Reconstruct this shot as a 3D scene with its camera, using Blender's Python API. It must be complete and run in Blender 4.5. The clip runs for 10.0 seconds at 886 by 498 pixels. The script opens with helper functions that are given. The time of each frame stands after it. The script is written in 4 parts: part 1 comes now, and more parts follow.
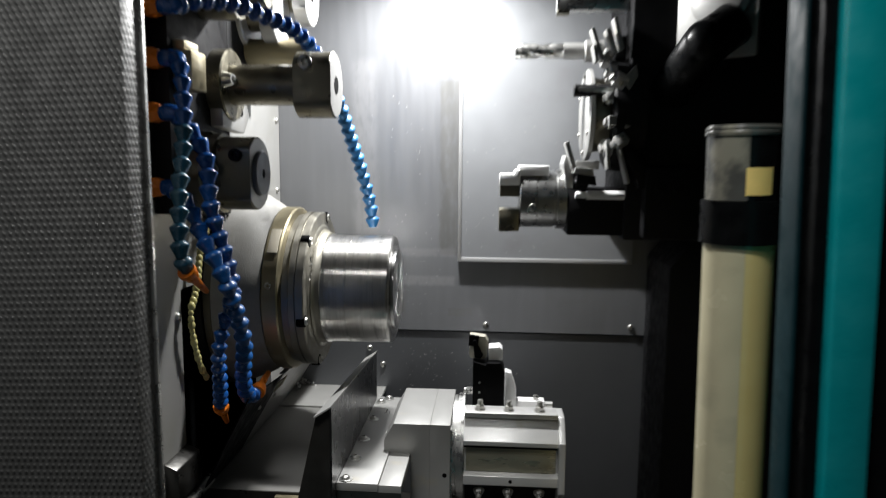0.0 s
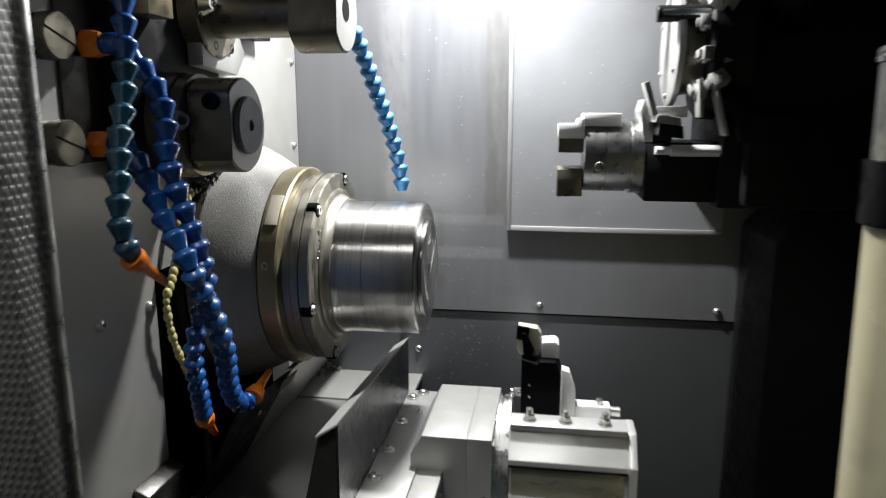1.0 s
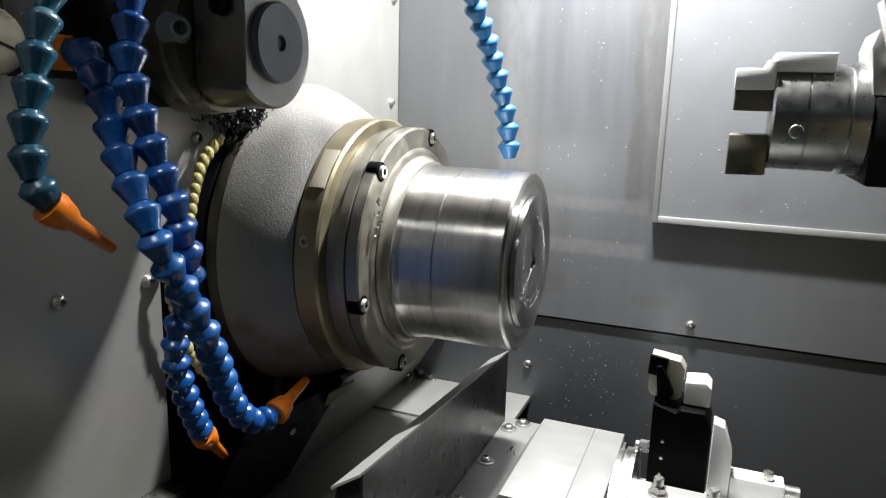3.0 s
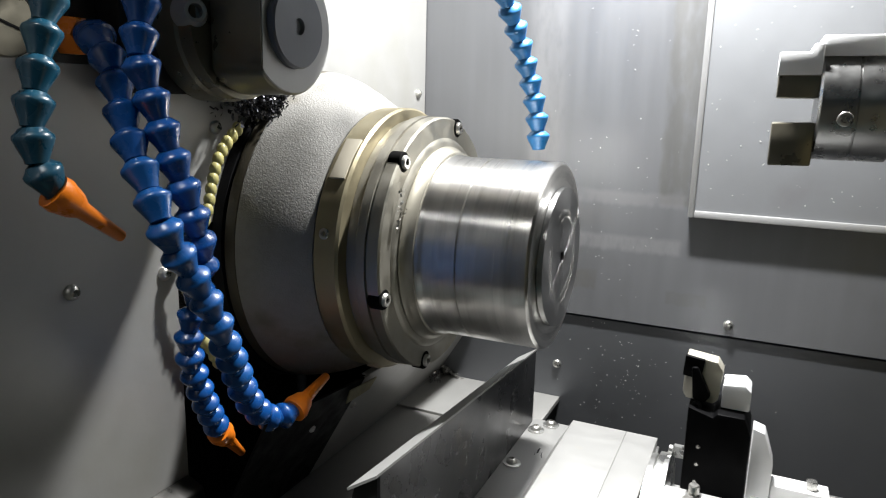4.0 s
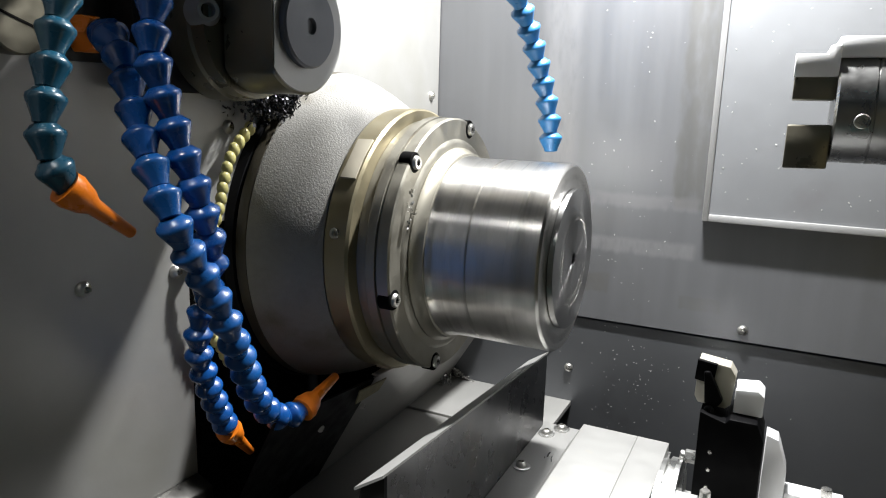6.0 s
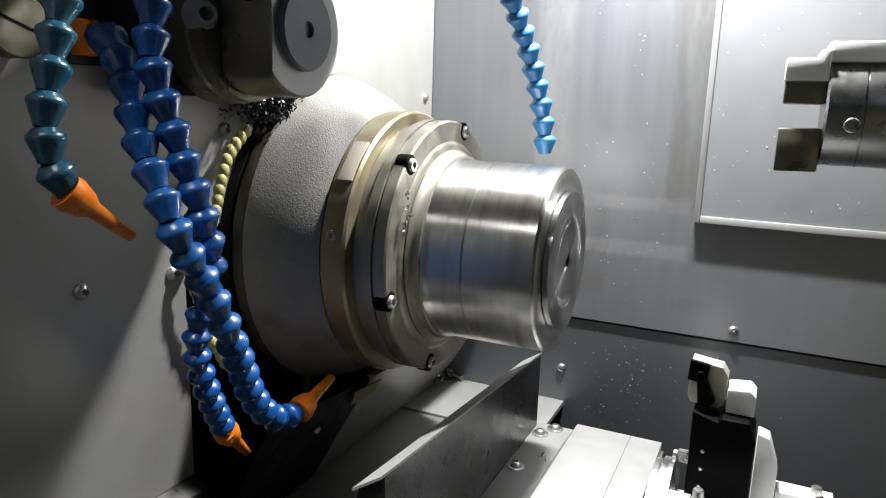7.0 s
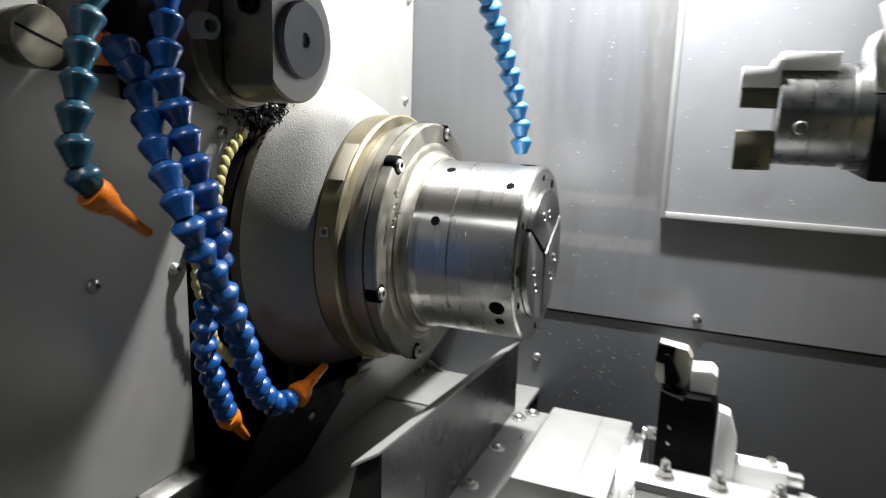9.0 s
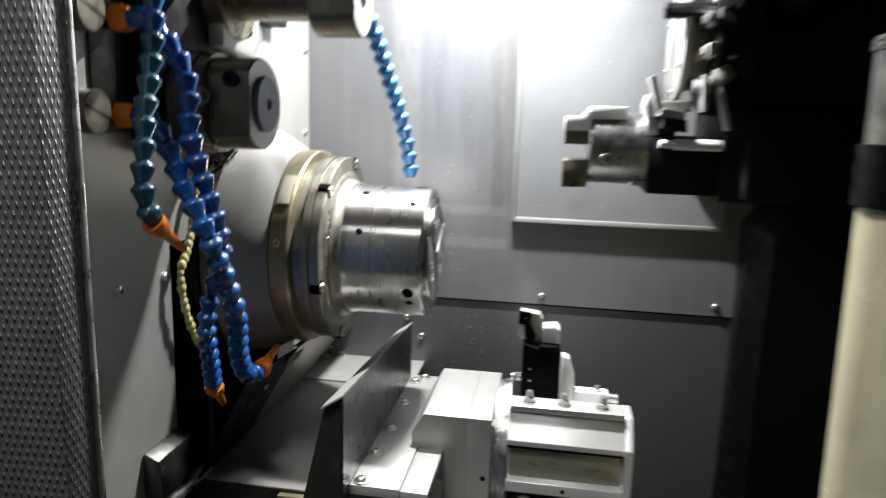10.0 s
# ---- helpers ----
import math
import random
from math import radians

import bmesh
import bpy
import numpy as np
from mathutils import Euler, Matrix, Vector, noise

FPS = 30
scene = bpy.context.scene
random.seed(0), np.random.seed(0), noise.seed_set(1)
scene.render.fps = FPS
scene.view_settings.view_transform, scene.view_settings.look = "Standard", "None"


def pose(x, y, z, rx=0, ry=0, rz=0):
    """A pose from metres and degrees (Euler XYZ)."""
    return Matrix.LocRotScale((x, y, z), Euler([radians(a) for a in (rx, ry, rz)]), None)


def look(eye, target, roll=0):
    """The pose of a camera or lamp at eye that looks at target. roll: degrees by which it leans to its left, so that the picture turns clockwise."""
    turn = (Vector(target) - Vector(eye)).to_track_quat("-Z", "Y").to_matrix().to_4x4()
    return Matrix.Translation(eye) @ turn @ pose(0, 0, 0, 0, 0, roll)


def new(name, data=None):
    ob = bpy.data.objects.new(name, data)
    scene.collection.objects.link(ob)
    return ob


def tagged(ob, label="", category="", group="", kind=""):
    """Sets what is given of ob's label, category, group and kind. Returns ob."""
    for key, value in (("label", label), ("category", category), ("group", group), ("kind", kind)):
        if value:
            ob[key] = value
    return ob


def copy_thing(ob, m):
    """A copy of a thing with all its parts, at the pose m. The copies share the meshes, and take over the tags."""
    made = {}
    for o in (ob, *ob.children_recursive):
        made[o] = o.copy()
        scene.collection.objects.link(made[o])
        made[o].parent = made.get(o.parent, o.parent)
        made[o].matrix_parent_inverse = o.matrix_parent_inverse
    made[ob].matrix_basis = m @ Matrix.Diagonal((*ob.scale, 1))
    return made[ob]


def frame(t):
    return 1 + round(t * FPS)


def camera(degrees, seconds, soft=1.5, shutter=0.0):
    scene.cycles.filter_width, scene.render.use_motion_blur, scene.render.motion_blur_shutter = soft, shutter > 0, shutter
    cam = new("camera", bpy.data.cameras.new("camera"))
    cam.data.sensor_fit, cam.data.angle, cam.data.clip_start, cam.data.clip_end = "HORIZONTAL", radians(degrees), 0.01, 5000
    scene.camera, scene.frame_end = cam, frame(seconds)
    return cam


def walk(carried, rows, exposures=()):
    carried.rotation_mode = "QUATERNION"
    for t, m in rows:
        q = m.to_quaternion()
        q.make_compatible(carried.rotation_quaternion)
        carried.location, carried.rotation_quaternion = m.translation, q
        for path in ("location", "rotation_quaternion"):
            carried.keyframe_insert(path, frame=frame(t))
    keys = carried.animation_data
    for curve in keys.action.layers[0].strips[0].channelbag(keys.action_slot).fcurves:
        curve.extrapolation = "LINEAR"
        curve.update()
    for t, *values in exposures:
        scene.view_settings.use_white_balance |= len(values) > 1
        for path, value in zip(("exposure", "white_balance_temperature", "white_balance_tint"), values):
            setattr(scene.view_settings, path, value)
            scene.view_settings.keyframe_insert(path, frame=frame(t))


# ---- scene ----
cam = camera(65.3, 10.0, soft=1.1, shutter=0.9)
PATH = [
    (0, (0.069, -0.056, 1.309), (-0.067, 1.923, 1.052), 0.5),
    (0.5, (0.078, 0.055, 1.301), (-0.136, 2.015, 0.964), 0.1),
    (1, (0.074, 0.165, 1.303), (-0.226, 2.104, 0.911), 0.0),
    (1.5, (0.087, 0.247, 1.295), (-0.303, 2.168, 0.897), -0.0),
    (2, (0.094, 0.321, 1.281), (-0.442, 2.209, 0.891), 1.0),
    (2.5, (0.082, 0.386, 1.257), (-0.591, 2.226, 0.859), 0.9),
    (3, (0.082, 0.406, 1.246), (-0.647, 2.223, 0.837), 1.6),
    (4.5, (0.079, 0.434, 1.234), (-0.756, 2.204, 0.821), 1.2),
    (5, (0.081, 0.433, 1.233), (-0.761, 2.2, 0.824), 1.4),
    (5.5, (0.084, 0.432, 1.233), (-0.773, 2.194, 0.83), 1.6),
    (7, (0.08, 0.426, 1.236), (-0.747, 2.202, 0.832), 1.8),
    (7.5, (0.081, 0.416, 1.238), (-0.732, 2.2, 0.842), 1.9),
    (8, (0.082, 0.41, 1.238), (-0.728, 2.197, 0.847), 2.1),
    (8.5, (0.086, 0.404, 1.238), (-0.72, 2.194, 0.853), 2.2),
    (9, (0.084, 0.381, 1.241), (-0.662, 2.191, 0.835), 1.8),
    (9.5, (0.071, 0.253, 1.263), (-0.439, 2.137, 0.827), 3.3),
    (10, (0.072, 0.137, 1.282), (-0.232, 2.077, 0.902), 1.7),
]
EXPOSURES = [(0, 0.04), (0.6, 0.26), (1.5, 0.28), (3.0, 0.50), (4.5, 0.64), (8.5, 0.64), (9.3, 0.72), (10, 0.69)]
walk(cam, [(t, look(eye, target, roll)) for t, eye, target, roll in PATH], EXPOSURES)

# ---- light and air ----
world = bpy.data.worlds.new("world")
world.use_nodes = True
world.node_tree.nodes["Background"].inputs[0].default_value = (0.8, 0.9, 1.0, 1)
world.node_tree.nodes["Background"].inputs[1].default_value = 0.018
scene.world = world


def area_lamp(name, eye, target, size_x, size_y, watts, colour):
    data = bpy.data.lights.new(name, "AREA")
    data.shape, data.size, data.size_y, data.energy, data.color = "RECTANGLE", size_x, size_y, watts, colour
    lamp = new(name, data)
    lamp.matrix_world = look(eye, target)
    return lamp


area_lamp("machine_lamp_light", (-0.040, 1.138, 1.668), (-0.06, 1.04, 1.0), 0.09, 0.022, 11.0, (0.985, 0.985, 0.98))
area_lamp("workshop_light", (-0.22, 0.0, 2.66), (-0.04, 0.60, 1.1), 0.4, 0.08, 18.5, (0.99, 0.99, 0.98))
# Unseen fill lamp, added to brighten the coupling plate and carriage fronts.
area_lamp("front_left_fill", (-0.58, -0.50, 2.60), (0.05, 0.95, 0.9), 0.6, 0.10, 3.6, (1.0, 0.99, 0.96))

# ---- materials ----


def material(name, colour, rough=0.5, metal=0.0, var=0.25, scale=60.0, stretch=(1, 1, 1), bump=0.0, bump_scale=400.0,
             stain=None, stain_at=0.6, spec=0.5, coat=0.0, rough_var=0.15, stain_scale=9.0):
    """Principled surface with two scales of variation, optional stains and fine relief."""
    m = bpy.data.materials.new(name)
    m.use_nodes = True
    nt = m.node_tree
    n, l = nt.nodes, nt.links
    b = n["Principled BSDF"]
    tc = n.new("ShaderNodeTexCoord")
    mp = n.new("ShaderNodeMapping")
    mp.inputs["Scale"].default_value = stretch
    l.new(tc.outputs["Object"], mp.inputs["Vector"])

    def tex(s, detail=4.0):
        t = n.new("ShaderNodeTexNoise")
        t.inputs["Scale"].default_value, t.inputs["Detail"].default_value = s, detail
        l.new(mp.outputs["Vector"], t.inputs["Vector"])
        return t.outputs["Fac"]

    def ramp(fac, lo, hi, a, c):
        r = n.new("ShaderNodeMapRange")
        r.inputs["From Min"].default_value, r.inputs["From Max"].default_value = lo, hi
        r.inputs["To Min"].default_value, r.inputs["To Max"].default_value = a, c
        l.new(fac, r.inputs["Value"])
        return r.outputs["Result"]

    fine, coarse = tex(scale), tex(scale * 0.12, 3.0)
    add = n.new("ShaderNodeMath")
    add.operation = "ADD"
    l.new(ramp(fine, 0.3, 0.7, -var, var), add.inputs[0])
    l.new(ramp(coarse, 0.3, 0.7, -var, var), add.inputs[1])
    mul = n.new("ShaderNodeMath")
    mul.operation = "MULTIPLY_ADD"
    mul.inputs[1].default_value, mul.inputs[2].default_value = 0.5, 1.0
    l.new(add.outputs[0], mul.inputs[0])
    mix = n.new("ShaderNodeVectorMath")
    mix.operation = "SCALE"
    mix.inputs[0].default_value = colour
    l.new(mul.outputs[0], mix.inputs["Scale"])
    out = mix.outputs["Vector"]
    if stain:
        raw = n.new("ShaderNodeTexNoise")
        raw.inputs["Scale"].default_value, raw.inputs["Detail"].default_value = stain_scale, 6.0
        l.new(tc.outputs["Object"], raw.inputs["Vector"])
        mx = n.new("ShaderNodeMix")
        mx.data_type = "RGBA"
        l.new(ramp(raw.outputs["Fac"], stain_at, stain_at + 0.12, 0.0, 0.85), mx.inputs["Factor"])
        l.new(out, mx.inputs["A"])
        mx.inputs["B"].default_value = (*stain, 1)
        out = mx.outputs["Result"]
    l.new(out, b.inputs["Base Color"])
    l.new(ramp(fine, 0.3, 0.7, max(0.03, rough - rough_var), min(1.0, rough + rough_var)), b.inputs["Roughness"])
    b.inputs["Metallic"].default_value = metal
    b.inputs["Specular IOR Level"].default_value = spec
    b.inputs["Coat Weight"].default_value = coat
    if bump:
        bt = n.new("ShaderNodeTexNoise")
        bt.inputs["Scale"].default_value, bt.inputs["Detail"].default_value = bump_scale, 3.0
        l.new(mp.outputs["Vector"], bt.inputs["Vector"])
        bn = n.new("ShaderNodeBump")
        bn.inputs["Strength"].default_value, bn.inputs["Distance"].default_value = bump, 0.001
        l.new(bt.outputs["Fac"], bn.inputs["Height"])
        l.new(bn.outputs["Normal"], b.inputs["Normal"])
    return m


def turned(name, colour, rough, spread, var):
    """Lathe-turned steel: fine grooves run round the x axis, so glints spread along it."""
    m = material(name, colour, rough, 1.0, var, 30, (4, 1, 1), 0.0, 60, tuple(c * 0.85 for c in colour), 0.68, rough_var=0.012, stain_scale=20)
    b = m.node_tree.nodes["Principled BSDF"]
    t = m.node_tree.nodes.new("ShaderNodeTangent")
    t.direction_type, t.axis = "RADIAL", "X"
    m.node_tree.links.new(t.outputs["Tangent"], b.inputs["Tangent"])
    b.inputs["Anisotropic"].default_value, b.inputs["Anisotropic Rotation"].default_value = spread, 0.25
    return m


SHEET = material("brushed_sheet", (0.205, 0.21, 0.221), 0.40, 0.45, 0.08, 26, (2.4, 2.4, 0.22), 0.05, 300, (0.18, 0.184, 0.19), 0.60, rough_var=0.06, stain_scale=5)
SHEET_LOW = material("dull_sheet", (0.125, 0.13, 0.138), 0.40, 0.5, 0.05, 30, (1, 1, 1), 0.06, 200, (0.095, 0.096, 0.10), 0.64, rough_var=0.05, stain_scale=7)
SIDE = material("side_sheet", (0.39, 0.387, 0.372), 0.44, 0.4, 0.05, 60, (1, 1, 1), 0.06, 220, (0.355, 0.35, 0.32), 0.6, rough_var=0.05, stain_scale=6)
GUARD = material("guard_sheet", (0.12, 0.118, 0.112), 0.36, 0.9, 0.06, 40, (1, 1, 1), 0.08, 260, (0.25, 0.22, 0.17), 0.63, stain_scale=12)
CAST = material("cast_grey_paint", (0.26, 0.254, 0.238), 0.5, 0.0, 0.12, 160, (1, 1, 1), 0.6, 700, (0.17, 0.155, 0.125), 0.60, spec=0.35, stain_scale=14)
RINGS = material("oily_steel", (0.33, 0.315, 0.27), 0.48, 0.8, 0.10, 60, (1, 1, 1), 0.08, 300, (0.34, 0.29, 0.18), 0.60, stain_scale=16)
BAND = material("browned_steel", (0.33, 0.29, 0.19), 0.46, 0.75, 0.12, 40, (1, 1, 1), 0.06, 300, (0.50, 0.47, 0.38), 0.6, stain_scale=14)
FLAT = material("flat_steel", (0.50, 0.46, 0.37), 0.5, 0.15, 0.06, 60, rough_var=0.05)
TURNED = turned("turned_steel", (0.72, 0.705, 0.675), 0.28, 0.80, 0.015)
COVER = material("cover_sheet", (0.27, 0.278, 0.29), 0.44, 0.35, 0.04, 30, (1, 1, 1), 0.04, 300, (0.24, 0.24, 0.25), 0.62, rough_var=0.04, stain_scale=9)
STEEL = material("ground_steel", (0.62, 0.62, 0.60), 0.32, 0.95, 0.12, 60, (1, 1, 1), 0.05, 300, (0.34, 0.315, 0.26), 0.62, stain_scale=18)
BRIGHT = material("milled_steel", (0.37, 0.368, 0.357), 0.46, 0.35, 0.05, 40, (1, 2, 1), 0.05, 300, (0.42, 0.39, 0.32), 0.62, rough_var=0.05, stain_scale=16)
CREAM = material("worn_tool_steel", (0.50, 0.475, 0.40), 0.42, 0.3, 0.10, 60, (1, 1, 1), 0.05, 300, (0.40, 0.36, 0.26), 0.60, stain_scale=30)
DRUM = material("ground_drum_steel", (0.60, 0.60, 0.59), 0.36, 0.4, 0.05, 40, (1, 2, 1), 0.04, 300, (0.50, 0.48, 0.42), 0.62, rough_var=0.05, stain_scale=20)
# Black of the turning tool; on the tray's side strip it holds shade.
INK = material("black_steel_and_shade", (0.004, 0.004, 0.0045), 0.45, 0.0, 0.2, 60, (1, 1, 1), 0.04, 300, spec=0.06)
SATIN = material("satin_jaw_steel", (0.80, 0.80, 0.80), 0.5, 0.0, 0.04, 60, (1, 1, 1), 0.05, 300, (0.64, 0.63, 0.60), 0.62, stain_scale=20)
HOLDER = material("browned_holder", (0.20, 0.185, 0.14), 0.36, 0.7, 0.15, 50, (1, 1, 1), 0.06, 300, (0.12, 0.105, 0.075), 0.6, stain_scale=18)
BLACK = material("black_oxide", (0.010, 0.010, 0.011), 0.55, 0.0, 0.3, 60, (1, 1, 1), 0.06, 300, spec=0.14)
PLUG = material("dark_grey_plug", (0.13, 0.135, 0.145), 0.5, 0.3, 0.15, 80, (1, 1, 1), 0.05, 300)
# Black pieces in this material hold the dark of holes, slots and undercuts.
HOLE = material("hole_dark", (0.004, 0.004, 0.004), 0.8, 0.0, 0.2, spec=0.05)
SCREW = material("screw_steel", (0.58, 0.57, 0.54), 0.32, 0.9, 0.10, 80)
FACE = turned("chuck_face_steel", (0.36, 0.36, 0.355), 0.30, 0.75, 0.05)
GRIP = material("gripper_steel", (0.36, 0.36, 0.355), 0.30, 1.0, 0.08, 60, (1, 1, 1), 0.04, 300, rough_var=0.06)
DARKSHEET = material("polished_guard_sheet", (0.13, 0.13, 0.134), 0.30, 1.0, 0.06, 40, (1, 1, 1), 0.05, 200, (0.18, 0.16, 0.13), 0.64, rough_var=0.06, stain_scale=12)
BLUE = material("blue_hose_plastic", (0.004, 0.062, 0.245), 0.26, 0.0, 0.18, 60, spec=0.6, bump=0.05, bump_scale=250)
# Two lighter blues: lamplight on the hoses put into the plastic's colour.
PALE = material("lit_blue_hose_plastic", (0.022, 0.16, 0.39), 0.36, 0.0, 0.15, 60, spec=0.5)
MIDBLUE = material("midlit_blue_hose_plastic", (0.006, 0.072, 0.25), 0.30, 0.0, 0.18, 60, spec=0.55)
TEAL_HOSE = material("teal_hose_plastic", (0.007, 0.058, 0.10), 0.28, 0.0, 0.2, 60, stain=(0.045, 0.115, 0.135), stain_at=0.56, spec=0.6, stain_scale=60)
ORANGE = material("orange_plastic", (0.80, 0.20, 0.012), 0.36, 0.0, 0.12, 60)
YELLOW = material("yellowed_tube", (0.55, 0.50, 0.20), 0.4, 0.0, 0.2, 60)
TEAL = material("teal_paint", (0.0, 0.26, 0.28), 0.42, 0.0, 0.10, 40, bump=0.12, bump_scale=200, stain=(0.01, 0.13, 0.14), stain_at=0.68)
# Rubber parts; also the black that holds shade in recess, liner and lamp top.
RUBBER_DARK = material("black_rubber_and_shade", (0.003, 0.0033, 0.0036), 0.35, 0.0, 0.2, spec=0.12)
AMBER = material("yellowed_acrylic", (0.62, 0.50, 0.21), 0.16, 0.0, 0.12, 14, stain=(0.58, 0.45, 0.17), stain_at=0.56, spec=0.6, stain_scale=10)
CLEARED = material("cloudy_acrylic", (0.50, 0.46, 0.31), 0.18, 0.0, 0.2, 14, stain=(0.33, 0.31, 0.22), stain_at=0.58, spec=0.6, stain_scale=8)
CHIP = material("metal_chips", (0.45, 0.44, 0.42), 0.3, 0.9, 0.3, 200)
CHIP_PALE = material("dry_pale_chips", (0.72, 0.72, 0.70), 0.5, 0.1, 0.2, 200)
CHIP_DARK = material("dark_chips", (0.05, 0.05, 0.055), 0.28, 0.8, 0.4, 200)
SLUDGE = material("dried_sludge", (0.30, 0.27, 0.17), 0.75, 0.0, 0.4, 200, bump=0.6, bump_scale=500)
TRAY = material("tray_sheet", (0.30, 0.296, 0.282), 0.32, 0.4, 0.05, 30, (1, 1, 1), 0.03, 200, (0.27, 0.262, 0.235), 0.58, rough_var=0.03, stain_scale=4)
# Near-black colour holds shade on pan, end wall, roof and folds.
DARK_PAN = material("near_black_sheet", (0.020, 0.019, 0.017), 0.42, 0.2, 0.2, 50, (1, 1, 1), 0.06, 260, (0.030, 0.028, 0.022), 0.6, stain_scale=14)
CONCRETE = material("dark_floor", (0.05, 0.05, 0.05), 0.7, 0.0, 0.3)


def sheet_marks(m, boxes):
    """Dull smeared marks and pale bands with soft ragged edges on a sheet: boxes of x0, x1, z0, z1, colour, weight,
    softness.
    """
    nt = m.node_tree
    n, l = nt.nodes, nt.links
    b = n["Principled BSDF"]
    tc = n.new("ShaderNodeTexCoord")
    mp = n.new("ShaderNodeMapping")
    mp.inputs["Scale"].default_value = (1.0, 1.0, 0.35)
    l.new(tc.outputs["Object"], mp.inputs["Vector"])
    t = n.new("ShaderNodeTexNoise")
    t.inputs["Scale"].default_value, t.inputs["Detail"].default_value = 90.0, 5.0
    l.new(mp.outputs["Vector"], t.inputs["Vector"])
    sx = n.new("ShaderNodeSeparateXYZ")
    l.new(tc.outputs["Object"], sx.inputs["Vector"])

    def step(value, a, c):
        r = n.new("ShaderNodeMapRange")
        r.interpolation_type = "SMOOTHSTEP"
        r.inputs["From Min"].default_value, r.inputs["From Max"].default_value = a, c
        l.new(value, r.inputs["Value"])
        return r.outputs["Result"]

    def op(kind, a, c):
        o = n.new("ShaderNodeMath")
        o.operation = kind
        for i, v in enumerate((a, c)):
            if isinstance(v, (int, float)):
                o.inputs[i].default_value = v
            else:
                l.new(v, o.inputs[i])
        return o.outputs[0]

    wob = op("MULTIPLY", op("SUBTRACT", t.outputs["Fac"], 0.5), 0.010)
    x, z = op("ADD", sx.outputs["X"], wob), op("ADD", sx.outputs["Z"], wob)
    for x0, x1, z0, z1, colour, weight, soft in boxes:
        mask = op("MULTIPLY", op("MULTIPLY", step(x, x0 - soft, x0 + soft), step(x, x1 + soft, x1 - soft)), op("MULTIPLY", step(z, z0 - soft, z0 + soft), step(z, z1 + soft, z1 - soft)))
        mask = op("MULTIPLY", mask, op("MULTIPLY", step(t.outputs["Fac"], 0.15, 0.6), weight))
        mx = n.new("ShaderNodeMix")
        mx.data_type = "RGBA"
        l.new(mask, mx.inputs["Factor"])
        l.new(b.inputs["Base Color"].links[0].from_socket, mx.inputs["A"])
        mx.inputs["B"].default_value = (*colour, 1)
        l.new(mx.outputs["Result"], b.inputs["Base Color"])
    return m


# Dark boxes are dull smeared marks; pale boxes lighten the sheet in bands.
sheet_marks(SHEET, ((-0.031, 0.008, 1.122, 1.46, (0.17, 0.17, 0.165), 0.85, 0.004), (-0.13, 0.0, 1.118, 1.134, (0.36, 0.36, 0.37), 0.35, 0.004),
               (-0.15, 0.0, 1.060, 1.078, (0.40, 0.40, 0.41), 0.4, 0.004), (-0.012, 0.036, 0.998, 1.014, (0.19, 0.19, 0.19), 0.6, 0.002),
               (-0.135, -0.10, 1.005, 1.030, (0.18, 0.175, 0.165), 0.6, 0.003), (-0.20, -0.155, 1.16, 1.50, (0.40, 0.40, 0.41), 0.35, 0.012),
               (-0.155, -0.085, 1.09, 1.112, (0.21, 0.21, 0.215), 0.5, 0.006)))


def embossed():
    """Sheet embossed with staggered rows of pips."""
    m = material("embossed_sheet", (0.125, 0.125, 0.121), 0.40, 0.4, 0.08, 60, (1, 1, 1), 0, 300)
    nt = m.node_tree
    n, l = nt.nodes, nt.links
    tc = n.new("ShaderNodeTexCoord")
    rot = n.new("ShaderNodeMapping")
    rot.inputs["Rotation"].default_value = (0, radians(2), 0)
    l.new(tc.outputs["Object"], rot.inputs["Vector"])
    sx = n.new("ShaderNodeSeparateXYZ")
    l.new(rot.outputs["Vector"], sx.inputs["Vector"])

    def op(kind, a, c):
        o = n.new("ShaderNodeMath")
        o.operation = kind
        for i, v in enumerate((a, c)):
            if isinstance(v, (int, float)):
                o.inputs[i].default_value = v
            elif v is not None:
                l.new(v, o.inputs[i])
        return o.outputs[0]

    across = op("ADD", sx.outputs["X"], sx.outputs["Y"])
    u = op("SINE", op("MULTIPLY", across, 2 * math.pi / 0.0060), None)
    v = op("SINE", op("MULTIPLY", sx.outputs["Z"], 2 * math.pi / 0.0128), None)
    h = op("POWER", op("MAXIMUM", op("MULTIPLY", u, v), 0.0), 2.2)
    bn = n.new("ShaderNodeBump")
    bn.inputs["Strength"].default_value, bn.inputs["Distance"].default_value = 1.0, 0.0016
    l.new(h, bn.inputs["Height"])
    l.new(bn.outputs["Normal"], n["Principled BSDF"].inputs["Normal"])
    return m


EMBOSSED = embossed()

# ---- mesh helpers ----


def smooth(bm, angle=35):
    lim = radians(angle)
    for face in bm.faces:
        face.smooth = True
    for e in bm.edges:
        if len(e.link_faces) != 2 or e.calc_face_angle(0) > lim:
            e.smooth = False


def part(name, bm, mat, parent=None, label="", angle=35):
    bmesh.ops.recalc_face_normals(bm, faces=bm.faces)
    smooth(bm, angle)
    me = bpy.data.meshes.new(name)
    bm.to_mesh(me)
    bm.free()
    me.materials.append(mat)
    ob = new(name, me)
    if parent:
        ob.parent = parent
    return tagged(ob, label)


def again(name, ob, m, parent, label=""):
    """Another part on the same mesh."""
    c = new(name, ob.data)
    c.parent = parent
    c.matrix_basis = m
    return tagged(c, label)


def thing(name, label, category, at=(0, 0, 0), group="", kind=""):
    ob = new(name)
    ob.empty_display_size = 0.02
    ob.location = at
    return tagged(ob, label, category, group, kind)


